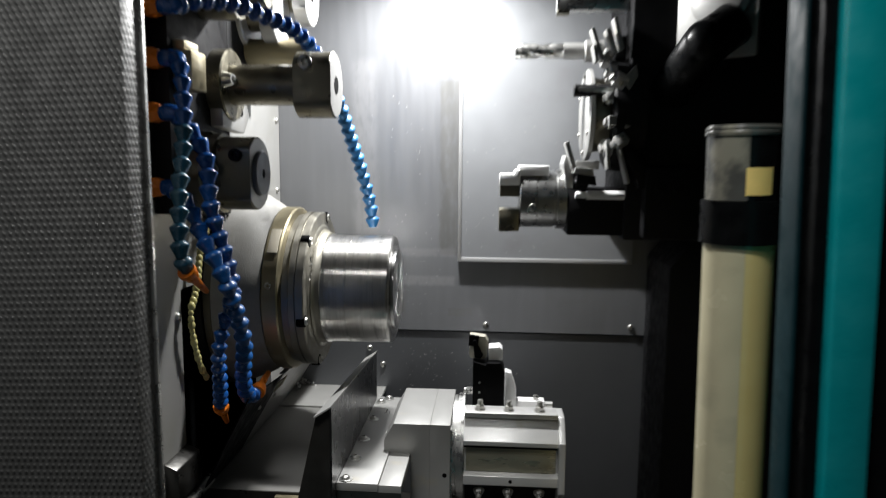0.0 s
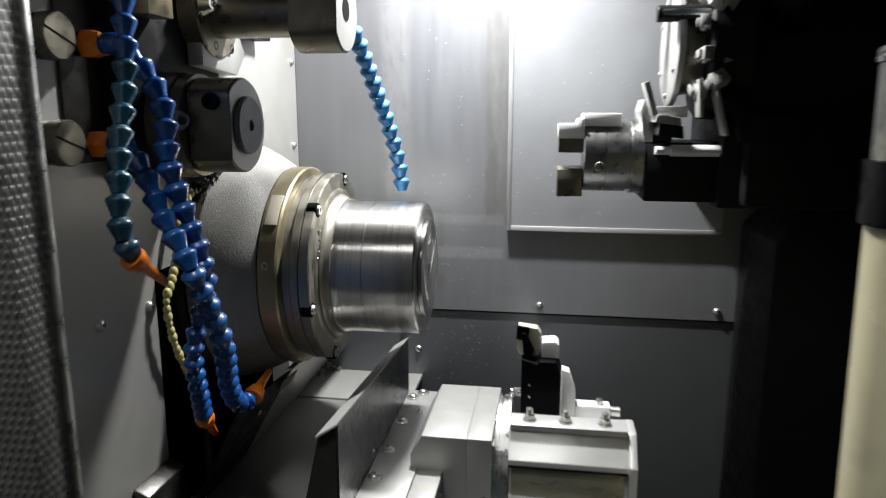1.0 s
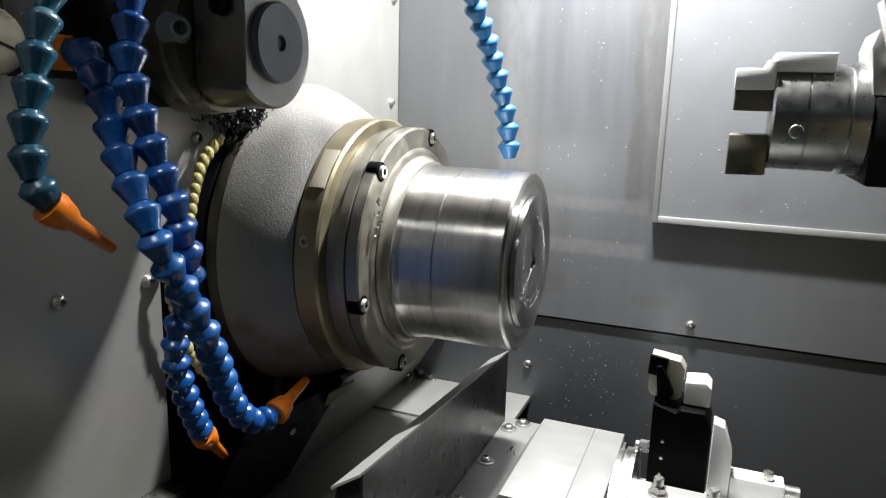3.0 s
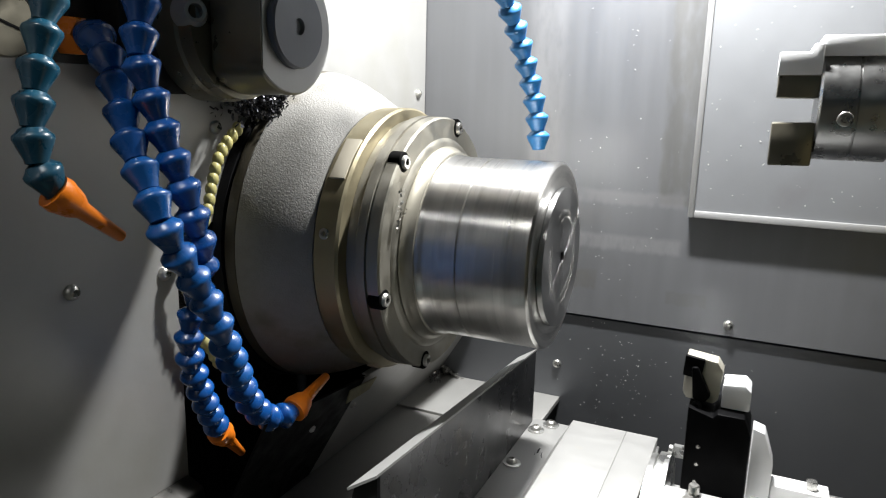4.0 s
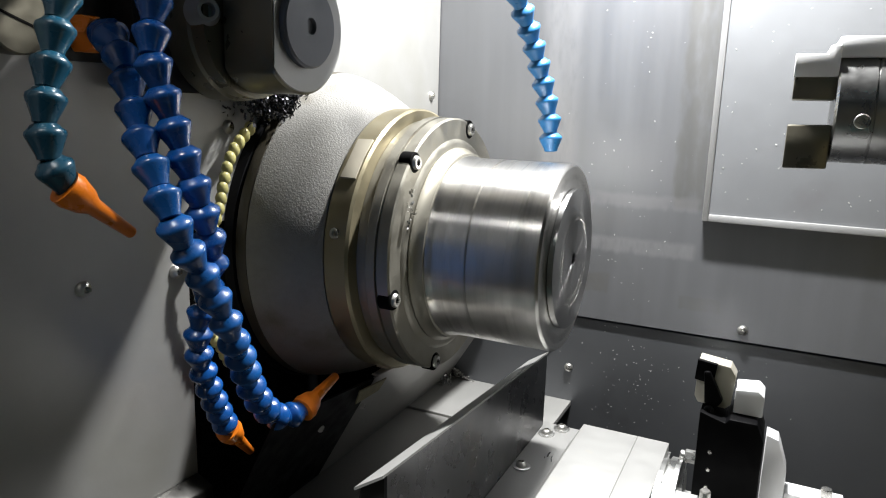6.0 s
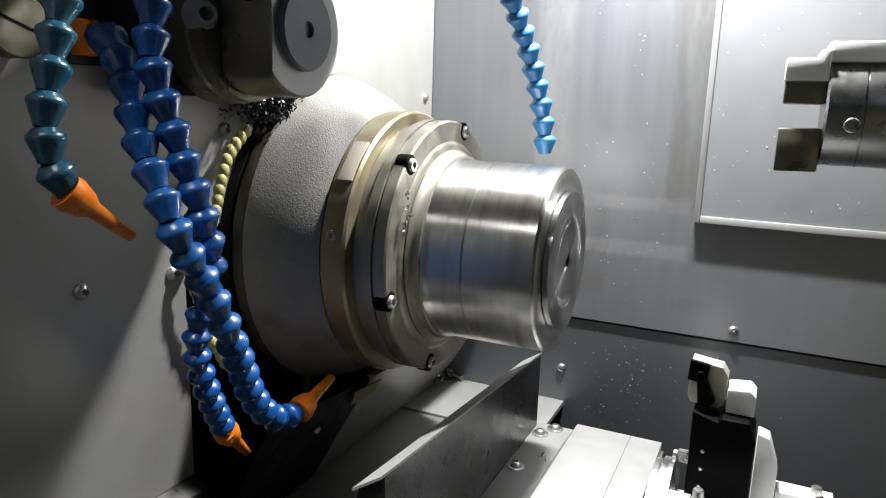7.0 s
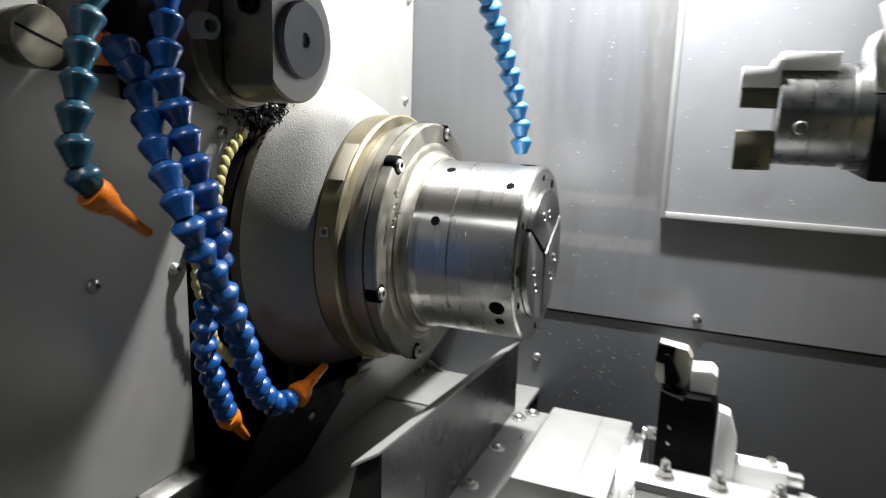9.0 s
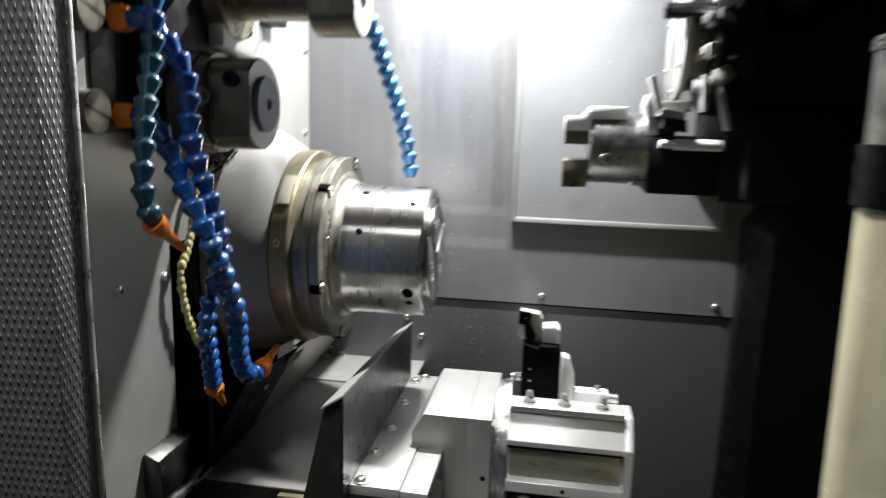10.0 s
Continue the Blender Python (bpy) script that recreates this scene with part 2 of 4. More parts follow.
def box(x0, x1, y0, y1, z0, z1, bevel=0.0, bm=None):
    bm = bm or bmesh.new()
    r = bmesh.ops.create_cube(bm, size=1, matrix=Matrix.LocRotScale(((x0 + x1) / 2, (y0 + y1) / 2, (z0 + z1) / 2), None, (x1 - x0, y1 - y0, z1 - z0)))
    if bevel:
        edges = list({e for v in r["verts"] for e in v.link_edges})
        bmesh.ops.bevel(bm, geom=edges, offset=bevel, segments=2, affect="EDGES", profile=0.5)
    return bm


def lathe(profile, n=64, bm=None, m=None, shape=None):
    """Turned about the x axis: profile of (x, radius); radius 0 closes it. shape(x, r, angle) may reshape the radius."""
    bm = bm or bmesh.new()
    rings = []
    for x, r in profile:
        if r <= 1e-6:
            rings.append([bm.verts.new((x, 0, 0))])
        else:
            ring = []
            for i in range(n):
                a = 2 * math.pi * i / n
                rr = shape(x, r, a) if shape else r
                ring.append(bm.verts.new((x, rr * math.cos(a), rr * math.sin(a))))
            rings.append(ring)
    for p, q in zip(rings, rings[1:]):
        for i in range(n):
            j = (i + 1) % n
            if len(p) == 1 and len(q) > 1:
                bm.faces.new((p[0], q[i], q[j]))
            elif len(q) == 1 and len(p) > 1:
                bm.faces.new((p[i], q[0], p[j]))
            elif len(p) > 1:
                bm.faces.new((p[i], q[i], q[j], p[j]))
    if m:
        bm.transform(m)
    return bm


def rod(a, b, r, n=20, r2=None, bevel=0.0008):
    """A closed round bar from a to b."""
    a, b = Vector(a), Vector(b)
    d = b - a
    r2 = r if r2 is None else r2
    L = d.length
    c = min(bevel, r * 0.4, r2 * 0.4)
    m = Matrix.Translation(a) @ d.to_track_quat("X", "Z").to_matrix().to_4x4()
    return lathe([(0, 0), (0, r - c), (c, r), (L - c, r2), (L, r2 - c), (L, 0)], n, m=m)


def prism(points, a, b, axis="x", bevel=0.0):
    """A polygon swept along an axis: points are (y, z) for x, (x, z) for y, (x, y) for z."""
    bm = bmesh.new()

    def at(u, v, w):
        return {"x": (w, u, v), "y": (u, w, v), "z": (u, v, w)}[axis]

    lo = [bm.verts.new(at(u, v, a)) for u, v in points]
    hi = [bm.verts.new(at(u, v, b)) for u, v in points]
    n = len(points)
    bm.faces.new(lo)
    bm.faces.new(hi[::-1])
    for i in range(n):
        j = (i + 1) % n
        bm.faces.new((lo[i], lo[j], hi[j], hi[i]))
    bmesh.ops.recalc_face_normals(bm, faces=bm.faces)
    if bevel:
        bmesh.ops.bevel(bm, geom=list(bm.edges), offset=bevel, segments=2, affect="EDGES", profile=0.5)
    return bm


def slab(corners, d):
    """A flat sheet through the corners, thickened by d along its normal."""
    bm = bmesh.new()
    lo = [Vector(c) for c in corners]
    n = (lo[1] - lo[0]).cross(lo[2] - lo[1]).normalized() * d
    a, b = [bm.verts.new(c) for c in lo], [bm.verts.new(c + n) for c in lo]
    bm.faces.new(a)
    bm.faces.new(b[::-1])
    for i in range(len(a)):
        j = (i + 1) % len(a)
        bm.faces.new((a[i], a[j], b[j], b[i]))
    return bm


def joined(*bms):
    out = bmesh.new()
    for b in bms:
        me = bpy.data.meshes.new("tmp")
        b.to_mesh(me)
        b.free()
        out.from_mesh(me)
        bpy.data.meshes.remove(me)
    return out


def socket_screw_mesh(r, h, socket=0.5):
    """Cap screw along +x: the head stands on x = 0, with a hexagon socket in its top."""
    bm = lathe([(0, r), (h * 0.85, r), (h, r * 0.86), (h, r * socket)], 24)
    lathe([(h, r * socket * 0.98), (h * 0.35, r * socket * 0.86), (h * 0.35, 0)], 6, bm=bm)
    return bm


def dome_screw_mesh(r, h):
    bm = lathe([(0, r), (h * 0.35, r * 0.98), (h * 0.7, r * 0.82), (h * 0.95, r * 0.55), (h, r * 0.42)], 24)
    lathe([(h, r * 0.42), (h * 0.45, r * 0.38), (h * 0.45, 0)], 6, bm=bm)
    return bm


def facing(p, way):
    return Matrix.Translation(p) @ Vector(way).to_track_quat("X", "Z").to_matrix().to_4x4()


def single(name, bm, mat, label, category, m=None, group="", kind="", angle=35):
    ob = part(name, bm, mat, None, label, angle)
    if m is not None:
        ob.matrix_world = m
    return tagged(ob, "", category, group, kind)


# ---- the machine's enclosure ----
XL, YB = -0.35, 1.30

floor = single("floor", box(-1.6, 1.8, -2.2, 1.9, -0.05, 0.0), CONCRETE, "dark concrete workshop floor", "floor", kind="structure")
pan = single("chip_pan", box(XL, 0.85, 0.54, YB, 0.60, 0.62), DARK_PAN, "dark steel bottom of the machining space", "chip pan", kind="structure")

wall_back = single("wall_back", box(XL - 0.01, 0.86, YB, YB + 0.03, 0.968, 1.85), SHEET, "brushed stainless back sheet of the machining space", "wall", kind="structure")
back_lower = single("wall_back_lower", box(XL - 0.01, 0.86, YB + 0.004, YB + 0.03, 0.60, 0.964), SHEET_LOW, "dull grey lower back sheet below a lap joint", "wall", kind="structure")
wl = bmesh.new()
for y0, y1, z0, z1 in ((0.566, 0.842, 0.60, 1.85), (0.842, 1.215, 1.13, 1.85), (1.215, YB - 0.002, 0.60, 1.85)):
    box(XL - 0.03, XL, y0, y1, z0, z1, 0.0, wl)
wall_left = single("wall_left", wl, SIDE, "grey steel headstock wall with bolts and an opening round the spindle", "wall", kind="structure")
# The dark inside the opening is put into these walls' black.
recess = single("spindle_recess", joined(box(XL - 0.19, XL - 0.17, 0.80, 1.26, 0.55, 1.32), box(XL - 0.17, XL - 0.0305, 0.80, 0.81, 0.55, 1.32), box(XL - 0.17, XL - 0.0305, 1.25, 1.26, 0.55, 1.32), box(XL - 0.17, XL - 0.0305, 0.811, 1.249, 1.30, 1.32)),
                RUBBER_DARK, "black recess behind the spindle sleeve", "recess", kind="structure")
# End wall and unseen roof are coloured near-black, so little light bounces.
wall_right = single("wall_right", box(0.85, 0.88, 0.54, YB, 0.60, 1.85), DARK_PAN, "near-black end wall, shade put into its colour", "wall", kind="structure")
ceiling = single("ceiling", box(XL - 0.03, 0.88, 0.566, YB + 0.03, 1.85, 1.87), DARK_PAN, "unseen near-black roof of the machining space", "ceiling", kind="structure")

RIM = material("rim_steel", (0.56, 0.56, 0.56), 0.42, 0.6, 0.03, 20, rough_var=0.03)
# sheet cover on the back wall with a folded rim
cover = thing("wall_cover", "flat stainless cover sheet with a raised rim", "cover", kind="structure")
part("sheet", box(0.0125, 0.343, YB - 0.0115, YB - 0.0005, 1.119, 1.80), COVER, cover)
part("rim", box(0.0055, 0.0122, YB - 0.0140, YB - 0.0005, 1.1105, 1.80, 0.001), RIM, cover, "thin bright upright rim")
part("rim", box(0.0125, 0.343, YB - 0.0140, YB - 0.0005, 1.1105, 1.1187, 0.001), RIM, cover, "thin bright bottom rim")
# front: embossed sliding door and the painted frame
door = thing("sliding_door", "open sliding door clad in embossed grey sheet", "door")
part("panel", box(-0.95, -0.2475, 0.530, 0.5645, 0.672, 1.595, 0.002), EMBOSSED, door)
part("edge_strip", box(-0.2473, -0.2440, 0.5605, 0.5645, 0.672, 1.595, 0.0005), STEEL, door, "worn bright edge of the door")
frame_r = thing("door_frame", "teal painted machine front with black rubber seal", "door frame", kind="structure")
LEAN = Matrix.Translation((0.33, 0, 1.02)) @ Matrix.Rotation(radians(-1.6), 4, "Y") @ Matrix.Translation((-0.33, 0, -1.02))
frame_r.matrix_basis = LEAN
part("seal", box(0.3275, 0.3395, 0.50, 0.55, 0.3, 1.95, 0.004), RUBBER_DARK, frame_r, "black rubber seal")
part("post", box(0.3205, 0.3255, 0.515, 0.55, 0.3, 1.95, 0.003), material("dark_teal_paint", (0.001, 0.018, 0.023), 0.6, 0.0, 0.25, spec=0.2), frame_r, "dark painted post")
part("front_panel", box(0.340, 0.3745, 0.49, 0.55, 0.3, 1.95, 0.004), TEAL, frame_r, "teal painted sheet")
part("outer_seal", box(0.375, 1.0, 0.50, 0.55, 0.3, 1.95, 0.004), RUBBER_DARK, frame_r, "black outer panel")
# Unseen header, added to block the workshop lamp from the spindle.
front_top = single("unseen_header", box(-0.95, 1.0, 0.552, 0.565, 1.60, 2.1), TEAL, "unseen teal header added to shade the machining space", "header", kind="structure")
# Unseen black lining, added so the chuck and sleeve reflect darkness.
liner = single("unseen_liner", joined(box(-0.95, 1.0, 0.5655, 0.570, 1.60, 1.849), box(-0.34, 0.84, 0.5605, 0.565, 0.05, 0.66)), RUBBER_DARK, "unseen black lining added to keep reflections dark", "lining", kind="structure")
front_low = single("front_apron", box(-0.95, 1.0, 0.545, 0.56, 0.0, 0.66), TEAL, "teal painted apron below the door", "apron", kind="structure")

# wall bolts
dome = dome_screw_mesh(0.0060, 0.0048)
dome_ob = None
WALL_BOLTS = [((0.063, YB, 0.982), (0, -1, 0)), ((0.348, YB, 0.984), (0, -1, 0)), ((-0.145, YB + 0.004, 0.893), (0, -1, 0)), ((-0.172, YB + 0.004, 0.927), (0, -1, 0)),
              ((XL, 1.279, 1.381), (1, 0, 0)), ((XL, 1.276, 1.247), (1, 0, 0)), ((XL, 0.745, 1.100), (1, 0, 0)), ((XL, 0.828, 1.096), (1, 0, 0)), ((XL, 0.893, 1.211), (1, 0, 0)), ((XL, 0.60, 1.10), (1, 0, 0))]
for i, (p, way) in enumerate(WALL_BOLTS):
    if dome_ob is None:
        dome_ob = single("screw", dome, SCREW, "domed socket screw in the sheet wall", "screw", facing(p, way), "wall screws")
    else:
        copy_thing(dome_ob, facing(p, way))

# ---- headstock and its spindle nose ----
AY, AZ = 1.040, 1.100
head = thing("spindle_head", "grey cast spindle sleeve with oily steel rings, fixed to the wall", "spindle head", (0, AY, AZ))


def hump(x, r, a):
    up = max(0.0, math.sin(a)) ** 6
    return r + 0.010 * up * max(0.0, min(1.0, (-0.266 - x) / 0.05))


rear = [(-0.3498, 0.10), (-0.3498, 0.149), (-0.340, 0.149), (-0.3385, 0.1545), (-0.336, 0.155), (-0.3285, 0.1537), (-0.3282, 0.1530), (-0.3282, 0.10)]
part("rear_ring", lathe(rear, 96, shape=hump), material("oil_browned_iron", (0.075, 0.066, 0.048), 0.45, 0.2, 0.25, 60, (1, 1, 1), 0.15, 400, (0.11, 0.10, 0.07), 0.58, stain_scale=20), head, "smooth oil-browned rear ring")
casting = [(-0.3280, 0.10), (-0.3280, 0.1530), (-0.3275, 0.1537), (-0.322, 0.1526), (-0.308, 0.149), (-0.292, 0.1435), (-0.278, 0.137), (-0.268, 0.1318), (-0.264, 0.1295), (-0.264, 0.10)]
part("casting", lathe(casting, 96, shape=hump), CAST, head, "rough grey painted casting")
# Solid black collar stands in for the shade in the gap.
part("dark_collar", lathe([(-0.3495, 0.10), (-0.3495, 0.158), (-0.341, 0.156), (-0.342, 0.10)], 96), BLACK, head, "black collar holding the dark of the gap behind the casting")
part("band", lathe([(-0.2635, 0.10), (-0.2635, 0.1285), (-0.2615, 0.1305), (-0.241, 0.1305), (-0.2385, 0.1285), (-0.236, 0.119), (-0.236, 0.10)], 96), BAND, head, "browned steel band")
part("ring", lathe([(-0.2358, 0.10), (-0.2358, 0.1195), (-0.226, 0.1195), (-0.2255, 0.1225), (-0.2245, 0.1235), (-0.216, 0.1235), (-0.2155, 0.1210), (-0.2142, 0.1210), (-0.2137, 0.1230),
                    (-0.2035, 0.1230), (-0.202, 0.1212), (-0.202, 0.103), (-0.2005, 0.101), (-0.1995, 0.0985), (-0.1995, 0.06)], 96), RINGS, head, "stepped oily ring with screw notches")


def radial(phi, r, x=0.0):
    """A place on the axis' rim; phi 0 faces the door, 90 is up."""
    return Vector((x, -r * math.cos(radians(phi)), r * math.sin(radians(phi))))


cap = socket_screw_mesh(0.0062, 0.010)
cap_ob = None
for phi in (47, -15, 107, 167, -75, -133):
    m = facing(radial(phi, 0.1165, -0.2085), (1, 0, 0))
    if cap_ob is None:
        cap_ob = part("cap_screw", cap, SCREW, head, "socket cap screw in a notch")
        cap_ob.matrix_basis = m
    else:
        again("cap_screw", cap_ob, m, head)
    bm = rod(radial(phi, 0.1165, -0.2138), radial(phi, 0.1165, -0.2014), 0.0092, 24)
    part("notch", bm, HOLE, head, "dark screw notch")
for phi in (11, 131, 251):
    m = facing(radial(phi, 0.1275, -0.252), radial(phi, 1))
    again("set_screw", cap_ob, m @ Matrix.Diagonal((0.45, 0.8, 0.8, 1)), head)
for phi in (42, 162, 282):
    bm = box(-0.0078, 0.0078, -0.0215, 0.0215, -0.002, 0.0006, 0.0005)
    ob = part("flat", bm, FLAT, head, "flat milled key face on the band")
    ob.matrix_basis = Matrix.Translation(radial(phi, 0.1300, -0.2505)) @ Matrix.Rotation(radians(-(phi - 90)), 4, "X")

# collet chuck: the part that spins
chuck = thing("collet_chuck", "bright turned steel collet chuck spinning on the spindle nose", "collet chuck", (-0.084, AY, AZ))
R = 0.0862
collar = [(-0.115, 0.05), (-0.115, 0.0950), (-0.1140, 0.0950), (-0.112, 0.0925), (-0.109, 0.0905), (-0.1035, 0.0900), (-0.1030, 0.0890), (-0.1030, 0.05)]
part("collar", lathe(collar, 96), RINGS, chuck, "oily collar behind the chuck")
body = [(-0.1028, 0.05), (-0.1028, 0.0880), (-0.100, 0.0876), (-0.0975, R + 0.0006), (-0.095, R),
        (-0.0657, R), (-0.0654, R - 0.0022), (-0.0642, R - 0.0022), (-0.0639, R), (-0.0022, R), (-0.0002, R - 0.002), (0, R - 0.0024), (0, 0.0)]
part("body", lathe(body, 128), TURNED, chuck, angle=20)


def sector(a0, a1, r0, r1, x0, x1):
    pts = []
    n = 22
    for i in range(n + 1):
        a = radians(a0 + (a1 - a0) * i / n)
        pts.append((-r1 * math.cos(a), r1 * math.sin(a)))
    mid = radians((a0 + a1) / 2)
    pts.append((-r0 * math.cos(radians(a1 - 30)), r0 * math.sin(radians(a1 - 30))))
    pts.append((-r0 * math.cos(mid), r0 * math.sin(mid)))
    pts.append((-r0 * math.cos(radians(a0 + 30)), r0 * math.sin(radians(a0 + 30))))
    return prism(pts, x0, x1, "x", 0.0)


for mid in (90, 210, 330):
    jaw = part("jaw", sector(mid - 58.6, mid + 58.6, 0.006, 0.0640, 0.0008, 0.0056), FACE, chuck, "pie-shaped collet segment")
    for da, rr in ((-15, 0.040), (15, 0.040)):
        hole = part("dowel_hole", rod(radial(mid + da, rr, 0.003), radial(mid + da, rr, 0.0059), 0.0033, 14), HOLE, jaw)
        part("countersink", lathe([(0.0050, 0.0034), (0.0062, 0.0036), (0.0058, 0.0046), (0.0050, 0.0046)], 16, m=Matrix.Translation(radial(mid + da, rr))), SCREW, hole)
part("slot_base", lathe([(0.0002, 0), (0.0002, 0.0632), (0.0007, 0.0632), (0.0007, 0)], 48), HOLE, chuck, "dark base of the slots")
for mid in (30, 150, 270):
    # Black rods fill the slots to carry their shade.
    bm = rod(radial(mid, 0.004, 0.0032), radial(mid, 0.0625, 0.0032), 0.0013, 10)
    part("slot_dark", bm, HOLE, chuck, "dark slot between the segments")
for phi in (-27, 93, 213):
    part("counterbore", lathe([(-0.004, 0.0), (-0.004, 0.0045), (0.0004, 0.0062), (0.0004, 0.0075), (-0.004, 0.0075)], 20, m=facing(radial(phi, R, -0.017), radial(phi, 1))), HOLE, chuck, "counterbored screw hole")
    part("bore_floor", rod(radial(phi, R - 0.003, -0.017), radial(phi, R + 0.0003, -0.017), 0.0066, 20, bevel=0.0002), HOLE, chuck, "dark counterbore")
for phi, x in ((-39, -0.0165), (55, -0.018), (223, -0.017), (118, -0.017), (25, -0.080), (145, -0.080), (265, -0.080), (68, -0.084)):
    part("bore", rod(radial(phi, R - 0.003, x), radial(phi, R + 0.0003, x), 0.0046, 16, bevel=0.0002), HOLE, chuck, "plain drilled hole")
for i in range(6):
    phi = 30 + 60 * i
    part("face_bore", rod(radial(phi, 0.0750, -0.003), radial(phi, 0.0750, 0.0004), 0.0032, 14, bevel=0.0002), HOLE, chuck)
    if i % 2:
        part("face_pocket", rod(radial(phi + 28, 0.0745, -0.003), radial(phi + 28, 0.0745, 0.0004), 0.0050, 16, bevel=0.0002), HOLE, chuck)


# ---- hoses ----
def bell(length, r):
    return lathe([(0, r * 0.42), (length * 0.06, r * 0.66), (length * 0.16, r * 0.80), (length * 0.24, r * 0.97), (length * 0.34, r), (length * 0.42, r * 0.95),
                  (length * 0.90, r * 0.60), (length * 1.02, r * 0.56), (length * 1.06, r * 0.36)], 24)


def along(points, step):
    """Places every step metres along a smooth line through the points."""
    pts = [Vector(p) for p in points]
    fine = []
    for i in range(len(pts) - 1):
        p0, p1, p2, p3 = pts[max(0, i - 1)], pts[i], pts[i + 1], pts[min(len(pts) - 1, i + 2)]
        for k in range(16):
            t = k / 16
            fine.append(0.5 * ((2 * p1) + (p2 - p0) * t + (2 * p0 - 5 * p1 + 4 * p2 - p3) * t * t + (3 * p1 - p0 - 3 * p2 + p3) * t ** 3))
    fine.append(pts[-1])
    out, left = [fine[0]], step
    for a, b in zip(fine, fine[1:]):
        d = (b - a).length
        while d >= left:
            a = a + (b - a) * (left / d)
            d = (b - a).length
            out.append(a.copy())
            left = step
        left -= d
    return out


BELLS = {}


def hose(label, points, mats, nozzle=None, fitting=None, step=0.019, r=0.0120):
    h = thing("coolant_hose", label, "coolant hose", points[0], "coolant hoses")
    base = Vector(points[0])
    spots = along(points, step)
    for i, (a, b) in enumerate(zip(spots, spots[1:])):
        mat = mats[min(len(mats) - 1, i * len(mats) // max(1, len(spots) - 1))]
        key = (step, r, mat.name)
        d = b - a
        m = Matrix.Translation(a - base) @ d.to_track_quat("X", "Z").to_matrix().to_4x4() @ Matrix.Rotation(i * 1.3, 4, "X")
        if key not in BELLS:
            BELLS[key] = part("segment", bell(step, r), mat, h, angle=50)
            BELLS[key].matrix_basis = m
        else:
            again("segment", BELLS[key], m, h)
    if nozzle:
        a, d = spots[-1] - base, (Vector(nozzle) - spots[-1])
        L = d.length
        prof = [(-0.002, 0.006), (-0.002, r * 0.98), (0.003, r * 1.02), (0.005, r * 0.95), (0.012, r * 0.78), (0.017, r * 0.50), (L - 0.001, r * 0.33), (L, r * 0.27), (L, r * 0.16), (L - 0.012, r * 0.16)]
        part("nozzle", lathe(prof, 28, m=Matrix.Translation(a) @ d.to_track_quat("X", "Z").to_matrix().to_4x4()), ORANGE, h, "orange plastic nozzle")
    if fitting:
        f = Vector(fitting) - base + Vector((0.010, 0, 0))
        part("fitting", lathe([(-0.002, 0), (-0.002, 0.0122), (0.000, 0.0132), (0.009, 0.0132), (0.011, 0.0118), (0.016, 0.0108), (0.016, 0)], 6, m=Matrix.Translation(f)), ORANGE, h, "orange hexagon fitting")
        part("socket", lathe([(0.0125, 0.0075), (0.014, 0.0088), (0.022, 0.0098), (0.031, 0.0095), (0.036, 0.007), (0.037, 0)], 20, m=Matrix.Translation(f)), mats[0], h)
        bm = bmesh.new()
        bmesh.ops.create_uvsphere(bm, u_segments=20, v_segments=12, radius=r * 0.82, matrix=Matrix.Translation(spots[0] - base))
        part("elbow", bm, mats[0], h, angle=80)
        part("stub", rod(f + Vector((-0.018, 0, 0)), f + Vector((-0.0025, 0, 0)), 0.010, 16), BLACK, h, "dark pipe stub in the wall")
    return h


hose("teal plastic segmented coolant hose with an orange nozzle", [(-0.300, 0.748, 1.424), (-0.286, 0.728, 1.408), (-0.279, 0.716, 1.36), (-0.277, 0.706, 1.32), (-0.275, 0.690, 1.280), (-0.273, 0.683, 1.257), (-0.271, 0.676, 1.235),
      (-0.270, 0.672, 1.215), (-0.268, 0.672, 1.200), (-0.267, 0.676, 1.188), (-0.265, 0.686, 1.178)], [BLUE, TEAL_HOSE, TEAL_HOSE], (-0.259, 0.7145, 1.154), (-0.345, 0.749, 1.424), 0.019, 0.0104)
hose("dark blue segmented coolant hose hanging down", [(-0.303, 0.746, 1.360), (-0.286, 0.750, 1.340), (-0.270, 0.749, 1.313), (-0.265, 0.745, 1.288), (-0.262, 0.737, 1.266), (-0.260, 0.739, 1.249), (-0.257, 0.741, 1.231), (-0.254, 0.746, 1.214),
      (-0.250, 0.748, 1.195), (-0.248, 0.754, 1.179), (-0.246, 0.757, 1.164), (-0.247, 0.762, 1.148), (-0.250, 0.769, 1.132), (-0.258, 0.772, 1.112), (-0.265, 0.773, 1.094)], [BLUE], None, (-0.345, 0.745, 1.361), 0.019, 0.0114)
hose("bright blue thin segmented coolant hose end with orange nozzle", [(-0.265, 0.773, 1.094), (-0.270, 0.772, 1.073), (-0.273, 0.776, 1.051), (-0.278, 0.791, 1.018), (-0.287, 0.812, 0.985), (-0.292, 0.826, 0.965)],
     [BLUE], (-0.293, 0.847, 0.943), None, 0.0165, 0.0102)
